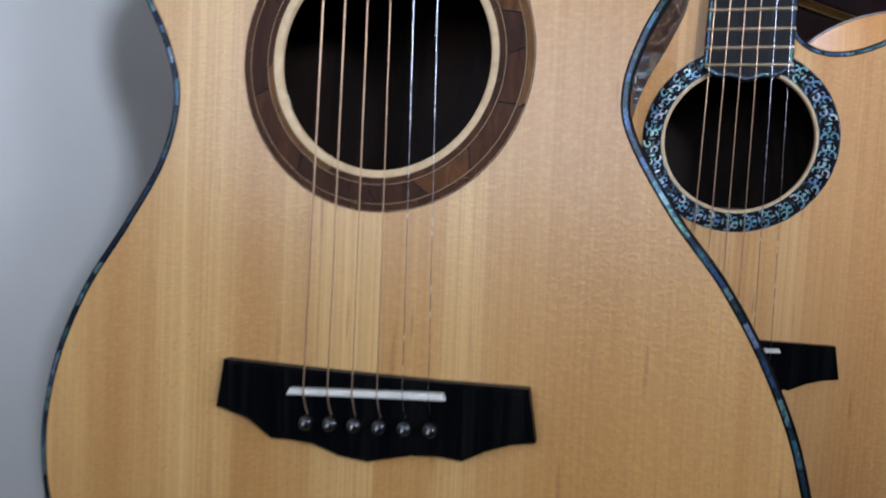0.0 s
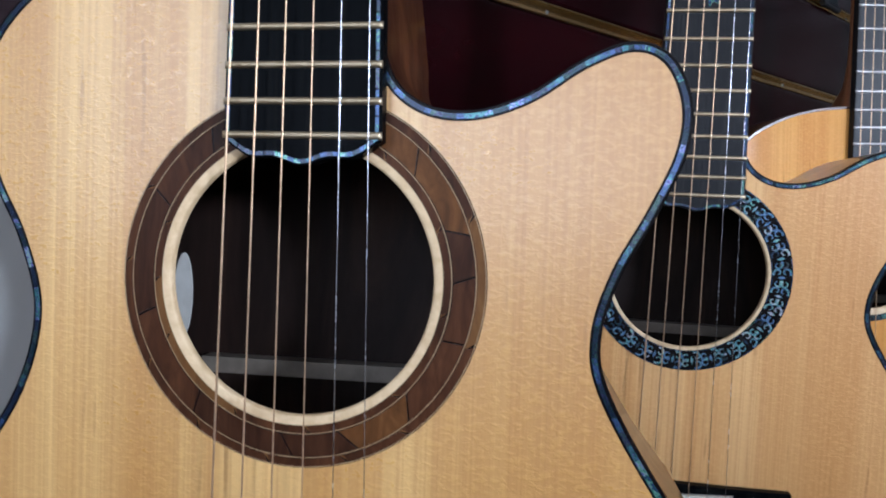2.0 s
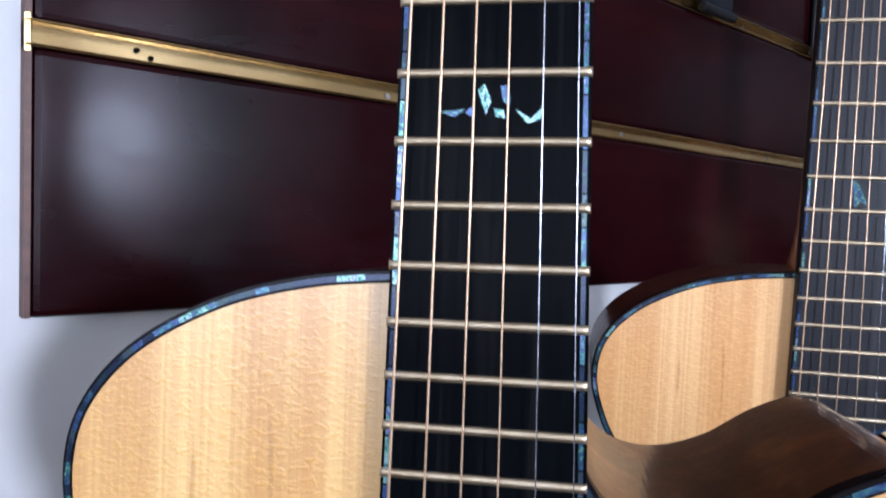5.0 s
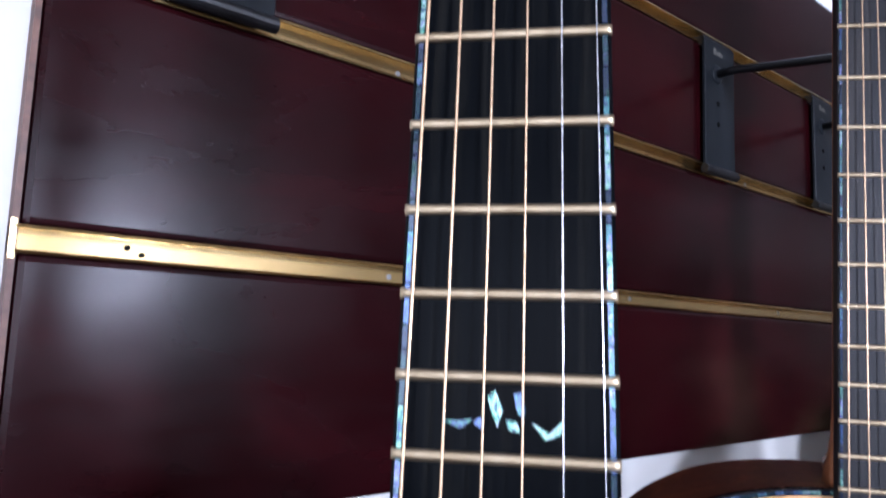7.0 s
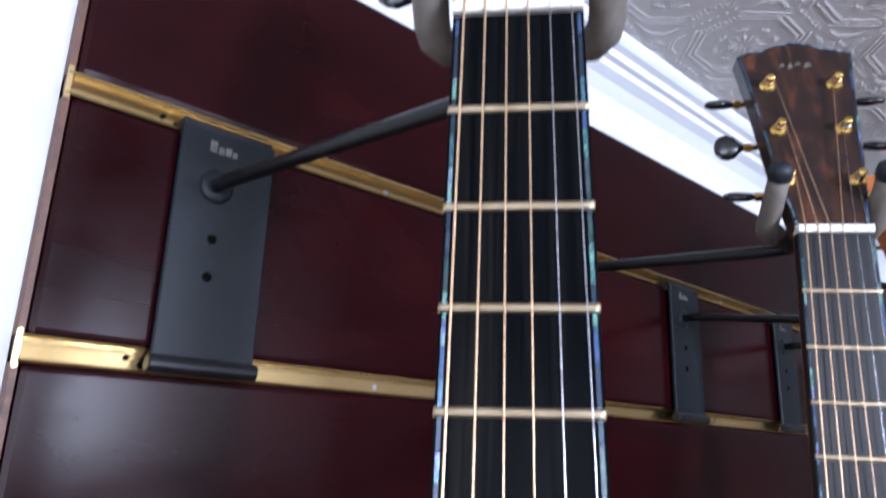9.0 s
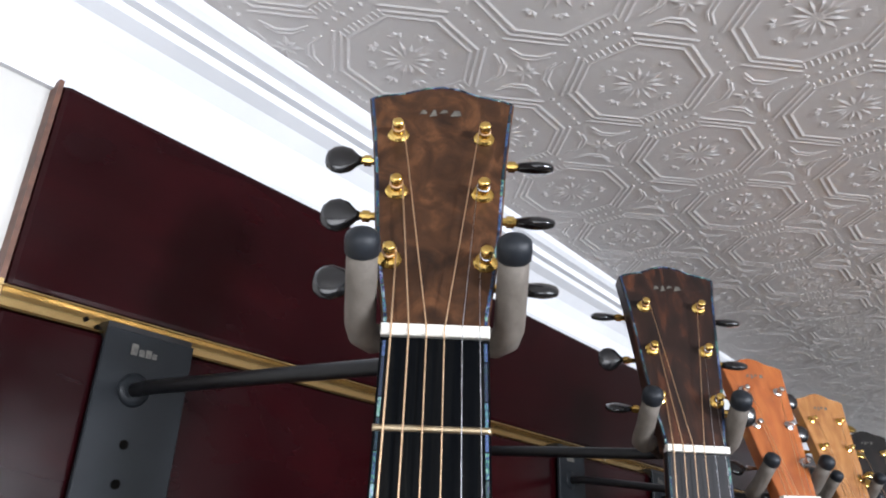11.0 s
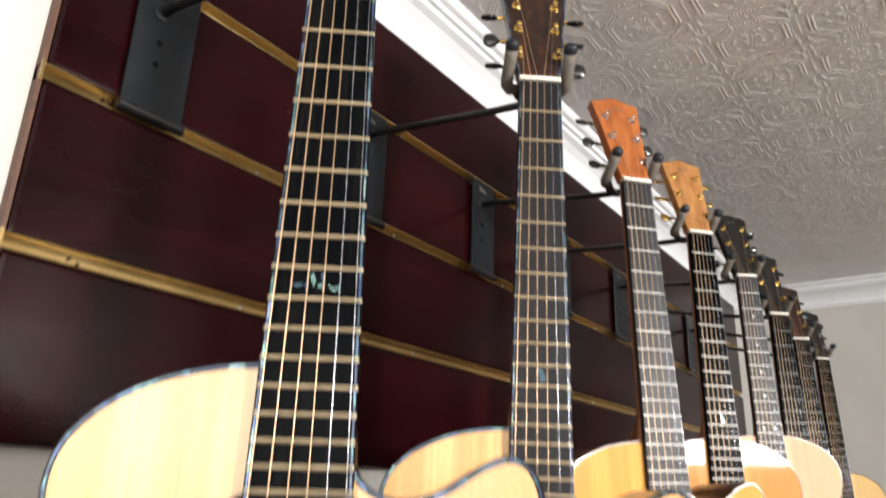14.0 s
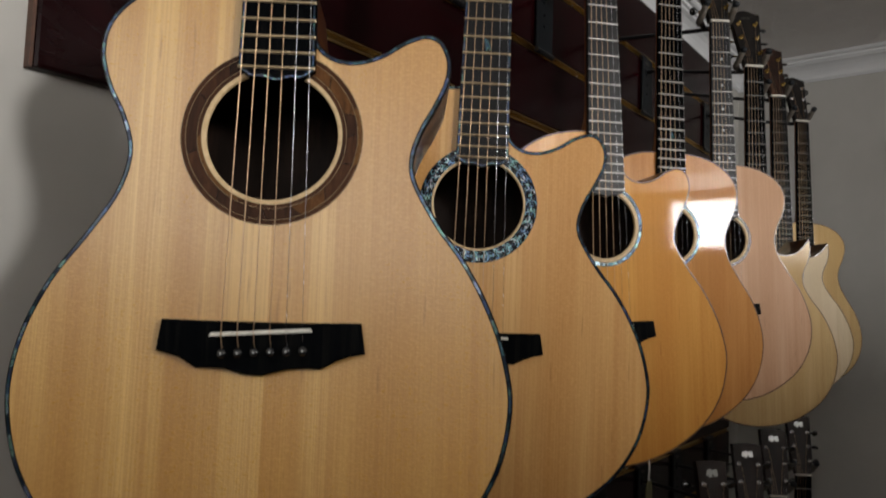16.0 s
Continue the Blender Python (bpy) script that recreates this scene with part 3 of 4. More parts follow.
def guitar(where, label, group, look_of, factor=1.0, body=(1.0, 0.0, 0.0)):
    """An acoustic guitar. Its origin is the middle of the saddle, on the face; x to the treble side, z along the neck, the face towards -y."""
    d = dict(top=SPRUCE, horn="round", edge="shell", rosette="scroll", head=BURL, posts=GOLD, buttons=BLACK_GLOSS, frets=GOLD_FRET, dots=False, head_style="crest", bound=True, seed=1, inlay="bird", board=EBONY)
    d.update(look_of)
    rnd = random.Random(d["seed"])
    g = thing("acoustic_guitar", where @ Matrix.Scale(factor, 4), label, "guitar", group)
    outline = body_outline(d["horn"], *body)
    hole = ring(HOLE_X, HOLE_Z, HOLE_R, 96)
    shell_edge = d["edge"] == "shell"
    widths = (0.0011, 0.0033, 0.0040) if shell_edge else (0.0018, 0.0022, 0.0026)
    a, b, c = (inset(outline, w) for w in widths)
    # face
    part("soundboard", plate_with_hole(c, hole, 0.0), d["top"], g, "straight-grained spruce top")
    part("soundboard_underside", plate_with_hole(inset(outline, 0.004), ring(HOLE_X, HOLE_Z, HOLE_R + 0.0002, 96), 0.003), ENDGRAIN, g)
    bind = BINDING if shell_edge else BROWN_BINDING
    p = Pile()
    p.loft([[(x, y, z) for x, z in loop] for loop, y in ((a, 0.0), (inset(outline, 0.0004), 0.00005), (outline, 0.0006), (outline, 0.006))], caps=False)
    child("edge_binding", p.mesh("edge_binding", bind), g)
    child("purfling_line", band(b, c, 0.0, BINDING, "purfling_line"), g)
    if shell_edge:
        child("purfling_bed", band(a, b, 0.00005, BINDING, "purfling_bed"), g)
        tagged(child("shell_purfling", band(inset(outline, 0.0013), inset(outline, 0.0031), -0.00015, SHELL, "shell_purfling", 1), g, "abalone purfling"), kind="stuff")
    else:
        child("wood_purfling", band(a, b, 0.0, BROWN_BINDING, "wood_purfling"), g)
    # sides and back
    p = Pile()
    p.loft([[(x, y, z) for x, z in loop] for loop, y in ((inset(outline, 0.0001), 0.006), (outline, 0.05), (outline, 0.098), (inset(outline, 0.002), 0.101))], caps=False)
    child("side", p.mesh("side", ROSEWOOD), g, "glossy figured rosewood side")
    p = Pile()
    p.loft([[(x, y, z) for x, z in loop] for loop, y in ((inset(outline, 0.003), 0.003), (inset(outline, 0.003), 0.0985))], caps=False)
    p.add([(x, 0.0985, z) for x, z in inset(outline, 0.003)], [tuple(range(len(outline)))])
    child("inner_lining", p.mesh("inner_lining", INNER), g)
    p = Pile()
    p.add([(x, 0.101, z) for x, z in inset(outline, 0.002)], [tuple(range(len(outline)))])
    child("back", p.mesh("back", ROSEWOOD), g, "rosewood back")
    for z, half in ((0.100, 0.085), (-0.06, 0.15)):
        p = Pile()
        p.box((-half, 0.088, z - 0.004), (half * (1 if d["horn"] == "none" else 0.95), 0.0984, z + 0.004))
        child("back_brace", p.mesh("back_brace", BRACE_WOOD), g)
    # rosette
    if d["rosette"] == "wood":
        wood_rosette(g)
    elif d["rosette"] == "scroll":
        scroll_rosette(g, 0.0528, 0.0665, 30)
    else:
        scroll_rosette(g, 0.0565, 0.0625, 40, False, SHELL if d["rosette"] == "band" else BROWN_BINDING)
    # bridge
    lower = [(0.0755, -0.0134), (0.0655, -0.0152), (0.0545, -0.0192), (0.0440, -0.0250), (0.0330, -0.0243), (0.0200, -0.0255), (0.0, -0.0307), (-0.0140, -0.0296), (-0.0270, -0.0256), (-0.0400, -0.0250), (-0.0480, -0.0256), (-0.0610, -0.0176), (-0.0778, -0.0134)]
    if d["rosette"] == "plain":
        lower = [(0.0755, -0.0134), (0.05, -0.020), (0.02, -0.024), (-0.02, -0.024), (-0.05, -0.020), (-0.0755, -0.0134)]
    bridge_line = [(-0.0745, 0.0098), (-0.03, 0.0090), (0.03, 0.0088), (0.0718, 0.0096)] + lower
    p = Pile()
    p.prism(bridge_line[::-1], -0.0075, 0.0, 0.0016)
    br = child("bridge", p.mesh("bridge", EBONY), g, "black ebony bridge with a carved lower edge")
    p = Pile()
    sa = [(-0.0385, -0.0012 - 0.0014), (0.0365, 0.0034 - 0.0014), (0.0350, 0.0034 + 0.0016), (-0.0372, -0.0012 + 0.0016)]
    p.prism(sa, -0.0116, -0.0070, 0.0006)
    child("saddle", p.mesh("saddle", BONE), br, "white bone saddle")
    for i in range(6):
        x = -0.0293 + 0.01176 * i
        z = -0.0148 + 0.0006 * i
        p = Pile()
        p.tube([(x + 0.0004, -h, z) for h in (0.0070, 0.0085, 0.0105, 0.0118, 0.0124)], [0.0028, 0.0039, 0.0037, 0.0025, 0.0010], 14)
        pin = child("bridge_pin", p.mesh("bridge_pin", BLACK_GLOSS, True), br)
        p = Pile()
        p.tube([(x + 0.0004, -0.01236, z), (x + 0.0004, -0.0127, z)], 0.0007, 10)
        child("pin_dot", p.mesh("pin_dot", PEARL), pin)
    # neck
    rings = []
    for z, depth, narrow in ((0.655, 0.017, 1.0), (0.62, 0.0175, 1.0), (0.50, 0.0185, 1.0), (0.36, 0.020, 1.0), (0.335, 0.024, 1.0), (0.315, 0.036, 0.96), (0.302, 0.060, 0.86), (0.293, 0.088, 0.72), (0.2865, 0.097, 0.62)):
        hw = (half_width(min(z, SCALE)) - 0.0006)
        rings.append([(hw * math.cos(t) * (1 if abs(math.sin(t)) < 0.3 else narrow), 0.0001 + depth * (math.sin(t) ** 0.85 if math.sin(t) > 0 else 0), z) for t in (math.pi * j / 16 for j in range(17))])
    p = Pile()
    p.loft(rings)
    child("neck", p.mesh("neck", MAHOGANY, True), g, "satin mahogany neck")
    # fretboard
    end = []
    for i in range(25):
        t = -1 + 2 * i / 24
        end.append((t * half_width(0.2) * 1.0, 0.2015 - 0.0072 * math.cos(t * math.pi / 2) ** 0.8 - 0.0010 * math.cos(t * math.pi * 3)))
    line = [(-0.0222, 0.6482), *end, (0.0222, 0.6482)]
    p = Pile()
    p.prism(line, -0.0072, 0.0, 0.0006)
    fb = child("fretboard", p.mesh("fretboard", d["board"]), g, "dark ebony fretboard")
    if d["bound"]:
        p = Pile()
        for sign in (-1, 1):
            z = 0.2035
            while z < 0.645:
                z2 = min(0.6465, z + rnd.uniform(0.006, 0.016))
                w, w2 = half_width(z), half_width(z2)
                p.add([(sign * (w - 0.0010), -0.00735, z + 0.0003), (sign * (w - 0.0023), -0.00735, z + 0.0003), (sign * (w2 - 0.0023), -0.00735, z2), (sign * (w2 - 0.0010), -0.00735, z2)], [(0, 1, 2, 3)])
                z = z2 + 0.0002
        for i in range(0, 24):
            (x0, z0), (x1, z1) = end[i], end[i + 1]
            p.add([(x0 * 0.985, -0.00735, z0 + 0.0007), (x1 * 0.985, -0.00735, z1 + 0.0007), (x1 * 0.97, -0.00735, z1 + 0.0022), (x0 * 0.97, -0.00735, z0 + 0.0022)], [(0, 1, 2, 3)])
        tagged(child("fretboard_purfling", p.mesh("fretboard_purfling", SHELL), fb, "abalone edging"), kind="stuff")
    for n in range(1, 21):
        z, w, p = fret_z(n), half_width(fret_z(n)) + 0.0002, Pile()
        rings = []
        for x, k in ((-w, 0.35), (-w + 0.0008, 0.9), (-w + 0.002, 1), (w - 0.002, 1), (w - 0.0008, 0.9), (w, 0.35)):
            rings.append([(x, -0.0070 - 0.0012 * k * math.sin(t) * (1 if 0 < math.sin(t) else 0) - 0.0001, z + 0.00138 * math.cos(t)) for t in (math.pi * j / 6 for j in range(7))])
        p.loft(rings)
        child("fret", p.mesh("fret", d["frets"], True), fb)
    if d["inlay"] == "bird":
        z0 = (fret_z(11) + fret_z(12)) / 2 - 0.001
        shapes = [((-0.0155, 0.0), (-0.0105, -0.0018), (-0.0075, 0.0006), (-0.0110, 0.0)), ((-0.0075, -0.0005), (-0.0050, -0.0022), (-0.0048, 0.0012), (-0.0062, 0.0008)), ((-0.0042, 0.0060), (-0.0022, 0.0075), (-0.0002, 0.0030), (-0.0016, -0.0010), (-0.0030, 0.0022)),
                  ((0.0022, 0.0068), (0.0042, 0.0072), (0.0052, 0.0035), (0.0048, 0.0005), (0.0030, 0.0030)), ((0.0004, 0.0008), (0.0032, 0.0002), (0.0040, -0.0022), (0.0010, -0.0016)), ((0.0065, 0.0004), (0.0110, -0.0022), (0.0142, 0.0012), (0.0136, -0.0024), (0.0100, -0.0036))]
        p = Pile()
        for s in shapes:
            p.add([(x, -0.00732, z0 + z) for x, z in s], [tuple(range(len(s)))])
        child("fretboard_inlay", p.mesh("fretboard_inlay", SHELL), fb, "small winged shell inlay")
    elif d["inlay"] == "leaf":
        for n in (12,):
            z0 = (fret_z(n - 1) + fret_z(n)) / 2
            p = Pile()
            s = [(-0.004, 0.010), (0.001, 0.005), (0.006, -0.006), (0.002, -0.004), (-0.001, -0.008), (-0.002, 0.001)]
            p.add([(x, -0.00732, z0 + z) for x, z in s], [tuple(range(len(s)))])
            child("fretboard_inlay", p.mesh("fretboard_inlay", SHELL), fb, "small leaf-shaped shell inlay")
    if d["dots"]:
        for n in (3, 5, 7, 9, 12, 12, 15):
            z0, k = (fret_z(n - 1) + fret_z(n)) / 2, {12: 0.012}.get(n, 0.0)
            for x in ((-k, k) if k else (0.0,)):
                p = Pile()
                p.tube([(x, -0.0070, z0), (x, -0.00735, z0)], 0.0030, 12)
                child("fret_marker", p.mesh("fret_marker", PEARL), fb)
    # nut and headstock
    p = Pile()
    p.prism([(-0.0222, 0.6485), (0.0222, 0.6485), (0.0222, 0.6535), (-0.0222, 0.6535)], -0.0096, 0.0, 0.0007)
    child("nut", p.mesh("nut", BONE), g, "white bone nut")
    if d["head_style"] == "crest":
        half = [(0.0222, 0.0), (0.0228, 0.008), (0.0262, 0.030), (0.0295, 0.056), (0.0325, 0.090), (0.0362, 0.125), (0.0395, 0.1485), (0.0340, 0.1515), (0.0210, 0.1545), (0.0100, 0.1595), (0.0, 0.1615)]
    else:
        half = [(0.0222, 0.0), (0.0228, 0.008), (0.0270, 0.022), (0.0300, 0.040), (0.0320, 0.090), (0.0345, 0.165), (0.0, 0.168)]
    shape = half + [(-x, s) for x, s in half[-2::-1]]
    p, faces = Pile(), None
    rim = inset(shape, 0.0008)
    p.loft([[on_head(x, s, -0.014) for x, s in shape], [on_head(x, s, -0.0008) for x, s in shape], [on_head(x, s, 0.0) for x, s in rim]])
    hd = child("headstock", p.mesh("headstock", d["head"]), g, "headstock faced with figured wood")
    if shell_edge:
        p, k = Pile(), inset(shape, 0.0022)
        for i in range(len(shape) - 1):
            for j in range(3):
                u0, u1 = j / 3, (j + 0.94) / 3
                quad = [(rim[i], u0, rim[i + 1]), (rim[i], u1, rim[i + 1]), (k[i], u1, k[i + 1]), (k[i], u0, k[i + 1])]
                p.add([on_head(*(m + (n - m) * t for m, n in zip(q0, q1)), 0.0002) for q0, t, q1 in quad], [(0, 1, 2, 3)])
        tagged(child("headstock_purfling", p.mesh("headstock_purfling", SHELL), hd, "abalone edging"), kind="stuff")
    p, big = Pile(), (1.7 if d["head_style"] == "square" else 1.0)
    for x, s, w, h in ((-0.010, 0.138, 0.0045, 0.004), (-0.0045, 0.1375, 0.004, 0.006), (0.001, 0.139, 0.005, 0.0032), (0.0075, 0.1378, 0.006, 0.005)):
        w, h, s = w * big, h * big * big, s + 0.006 * (big - 1)
        p.add([on_head(x - w / 2, s - h / 2, 0.0003), on_head(x + w / 2, s - h / 2 + 0.001, 0.0003), on_head(x + w / 2 - 0.001, s + h / 2, 0.0003), on_head(x - w / 2 + 0.002, s + h / 2, 0.0003)], [(0, 1, 2, 3)])
    child("emblem", p.mesh("emblem", PEARL if big > 1 else PAPER_GREY), hd, "small pale emblem")
    # tuners and strings
    radii = (0.00041, 0.00036, 0.00031, 0.00026, 0.00019, 0.00016)
    rolls = [rnd.uniform(-0.9, 0.9) for _ in range(6)] if d["seed"] > 2 else ([0.1, 0.25, 0.1, -0.9, -0.9, -0.75] if d["seed"] == 1 else [-0.95, 0.3, -0.9, -0.95, -0.9, 0.3])
    order = [(-1, 2), (-1, 1), (-1, 0), (1, 0), (1, 1), (1, 2)]
    for i, (sign, k) in enumerate(order):
        x, s = POSTS[k]
        post = Vector(tuner(g, sign * x, s, sign, rolls[(0 if sign < 0 else 3) + k], d["posts"], d["buttons"], rnd))
        xn, xs = -0.0180 + 0.0072 * i, -0.0293 + 0.01176 * i
        slot = Vector((xn, -0.0102, 0.6510))
        wrap = post + Vector((-sign * 0.0030, 0, -0.0010))
        zs = -0.0010 + 0.0009 * i
        path = [wrap, slot, slot.lerp(Vector((xs, -0.0126, zs)), 0.5), (xs, -0.0126, zs), (xs + 0.0002, -0.0098, zs - 0.0070), (xs + 0.0005, -0.0070, zs - 0.0120)]
        p = Pile()
        p.tube(path, radii[i], 8)
        child("string", p.mesh("string", BRONZE if i < 4 else STEEL, True), g, "wound bronze string" if i < 4 else "plain steel string")
        coil = [post + Vector((0.0030 * math.cos(t), 0, 0.0030 * math.sin(t))) + 0.00045 * t / 6.28 * Vector((0, 1, 0)) for t in (j * 0.55 for j in range(28))]
        p = Pile()
        p.tube(coil, radii[i], 6)
        child("string_winding", p.mesh("string_winding", BRONZE if i < 4 else STEEL), g)
    return g


def hanger(where, plate_x, base_z, label, group):
    """A slatwall guitar hanger: plate hooked into the slots, rod, and a yoke with two sleeved prongs round the neck of the guitar at the given pose."""
    face = NORTH - 0.018
    h = thing("guitar_hanger", pose(plate_x, face, base_z), label, "hanger", group)
    inv = h.matrix_world.inverted()

    def to(p):
        return inv @ (where @ Vector(p))

    p = Pile()
    p.prism([(-0.032, 0.0), (0.032, 0.0), (0.032, 0.147), (-0.032, 0.147)], -0.0035, 0.0, 0.0008)
    child("plate", p.mesh("plate", PLATE), h, "black powder-coated steel plate")
    p = Pile()
    p.tube([(x, -0.0030, -0.0040) for x in (-0.034, -0.0335, 0.0335, 0.034)], [0.0045, 0.0054, 0.0054, 0.0045], 14)
    child("lower_lip", p.mesh("lower_lip", ROD), h)
    p = Pile()
    p.box((-0.031, -0.001, 0.139), (0.031, 0.015, 0.151))
    child("upper_hook", p.mesh("upper_hook", ROD), h)
    for z in (0.051, 0.075):
        p = Pile()
        p.tube([(-0.005, -0.0030, z), (-0.005, -0.0039, z)], 0.0031, 14)
        child("screw_hole", p.mesh("screw_hole", DARK_HOLE), h)
    p = Pile()
    for x, w, s in ((-0.009, 0.006, 0.010), (-0.002, 0.005, 0.006), (0.004, 0.005, 0.007), (0.0095, 0.004, 0.005)):
        p.box((x * 0.8 - w * 0.4 - 0.004, -0.0037, 0.132), (x * 0.8 + w * 0.4 - 0.004, -0.0034, 0.132 + s * 0.75))
    child("maker_mark", p.mesh("maker_mark", PAPER_GREY), h, "worn silver print")
    p = Pile()
    p.tube([(-0.006, -0.0030, 0.1095), (-0.006, -0.0046, 0.1095), (-0.006, -0.0052, 0.1095)], [0.012, 0.0095, 0.006], 24)
    child("weld_boss", p.mesh("weld_boss", PLATE, True), h)
    yoke = to((0, 0.050, 0.656))
    start = Vector((-0.006, -0.003, 0.1095))
    p = Pile()
    p.tube([start, start + Vector((0, -0.02, 0)), start.lerp(yoke, 0.6), start.lerp(yoke, 0.9) + Vector((0, 0, -0.001)), yoke], 0.0046, 12)
    child("rod", p.mesh("rod", ROD, True), h, "black steel rod")
    p = Pile()
    p.tube([to(q) for q in ((-0.0320, 0.0215, 0.6590), (-0.0280, 0.0285, 0.6585), (-0.0215, 0.0325, 0.6600), (-0.011, 0.045, 0.656), (0, 0.050, 0.656), (0.011, 0.045, 0.656), (0.0215, 0.0325, 0.6600), (0.0280, 0.0285, 0.6585), (0.0320, 0.0215, 0.6590))], 0.0058, 10)
    child("yoke", p.mesh("yoke", ROD, True), h)
    for sign in (-1, 1):
        a, b = Vector((sign * 0.0328, 0.010, 0.6645)), Vector((sign * 0.0318, -0.018, 0.688))
        p = Pile()
        bend = [Vector((sign * q[0], q[1], q[2])) for q in ((0.0215, 0.0325, 0.6610), (0.0280, 0.0285, 0.6585), (0.0322, 0.0215, 0.6590), (0.0330, 0.0155, 0.6615))]
        p.tube([to(q) for q in bend + [a.lerp(b, t) for t in (0.07, 0.5, 0.82)]], [0.0064, 0.0069, 0.0070, 0.0070, 0.0070, 0.0069, 0.0067], 16)
        pr = child("prong", p.mesh("prong", FOAM, True), h, "prong in a grey foam sleeve")
        p = Pile()
        p.tube([to(a.lerp(b, t)) for t in (0.77, 0.80, 0.94, 1.02, 1.07, 1.10)], [0.0068, 0.0076, 0.0077, 0.0070, 0.0048, 0.0016], 16)
        child("cap", p.mesh("cap", RUBBER, True), pr, "black rubber cap")
    return h


# ---- room ----
def slab(name, lo, hi, mat, label="", kind="structure"):
    p = Pile()
    p.box(lo, hi)
    return tagged(new(name, p.mesh(name, mat)), label, name.split("_")[0], kind=kind)


T = 0.15
slab("floor", (WEST - T, SOUTH - T, -0.1), (EAST + T, NORTH + T, 0.0), FLOOR_WOOD, "brown wooden floor boards")
slab("wall_north", (WEST - T, NORTH, 0), (EAST + T, NORTH + T, CEILING + 0.1), WALL_PAINT, "painted greige wall behind the guitars")
slab("wall_east", (EAST, SOUTH, 0), (EAST + T, NORTH, CEILING + 0.1), WALL_PAINT, "painted greige end wall")


def wall_with_windows(name, axis, at, span, windows, number):
    """A wall with window openings, frames and sills."""
    p, edge = Pile(), span[0]

    def block(lo, hi, z0, z1):
        p.box(*(((lo, at - T, z0), (hi, at, z1)) if axis == "x" else ((at - T, lo, z0), (at, hi, z1))))

    for c, z, w, h in sorted(windows):
        block(edge, c - w / 2, 0, CEILING + 0.1)
        block(c - w / 2, c + w / 2, 0, z - h / 2)
        block(c - w / 2, c + w / 2, z + h / 2, CEILING + 0.1)
        edge = c + w / 2
    block(edge, span[1], 0, CEILING + 0.1)
    tagged(new(name, p.mesh(name, DIM_PAINT)), "painted brown wall with a window", "wall", kind="structure")
    for k, (c, z, w, h) in enumerate(windows):
        win = thing("window_%d" % (number + k), pose(c, at, z) if axis == "x" else pose(at, c, z, 0, 0, -90), "white-framed window", "window", kind="structure")
        for x0, z0, x1, z1 in ((-w / 2, -h / 2, -w / 2 + 0.05, h / 2), (w / 2 - 0.05, -h / 2, w / 2, h / 2), (-w / 2 + 0.05, h / 2 - 0.05, w / 2 - 0.05, h / 2), (-w / 2 + 0.05, -h / 2, w / 2 - 0.05, -h / 2 + 0.05)):
            p = Pile()
            p.box((x0, -0.10, z0), (x1, -0.04, z1))
            child("window_frame", p.mesh("window_frame", TRIM_PAINT), win)
        p = Pile()
        p.box((-w / 2, -0.0395, -h / 2 - 0.002), (w / 2, 0.03, -h / 2 + 0.02))
        child("window_sill", p.mesh("window_sill", TRIM_PAINT), win)


wall_with_windows("wall_south", "x", SOUTH, (WEST - T, EAST + T), [w[:4] for w in WINDOWS], 1)
wall_with_windows("wall_west", "y", WEST, (SOUTH, NORTH), [SIDE_WINDOW], 3)
# Added out of view: blocks window light from the lower guitars and wall.
slab("wall_partition", (WEST, -1.85, 0), (1.75, -1.75, 1.83), DIM_PAINT, "added unseen half-height wall that cuts low window light")
# Another unseen wall, put here to shade the east end from the south window.
slab("wall_return", (1.75, SOUTH, 0), (1.85, -1.4, CEILING), DIM_PAINT, "added unseen wall that keeps window light off the end wall")


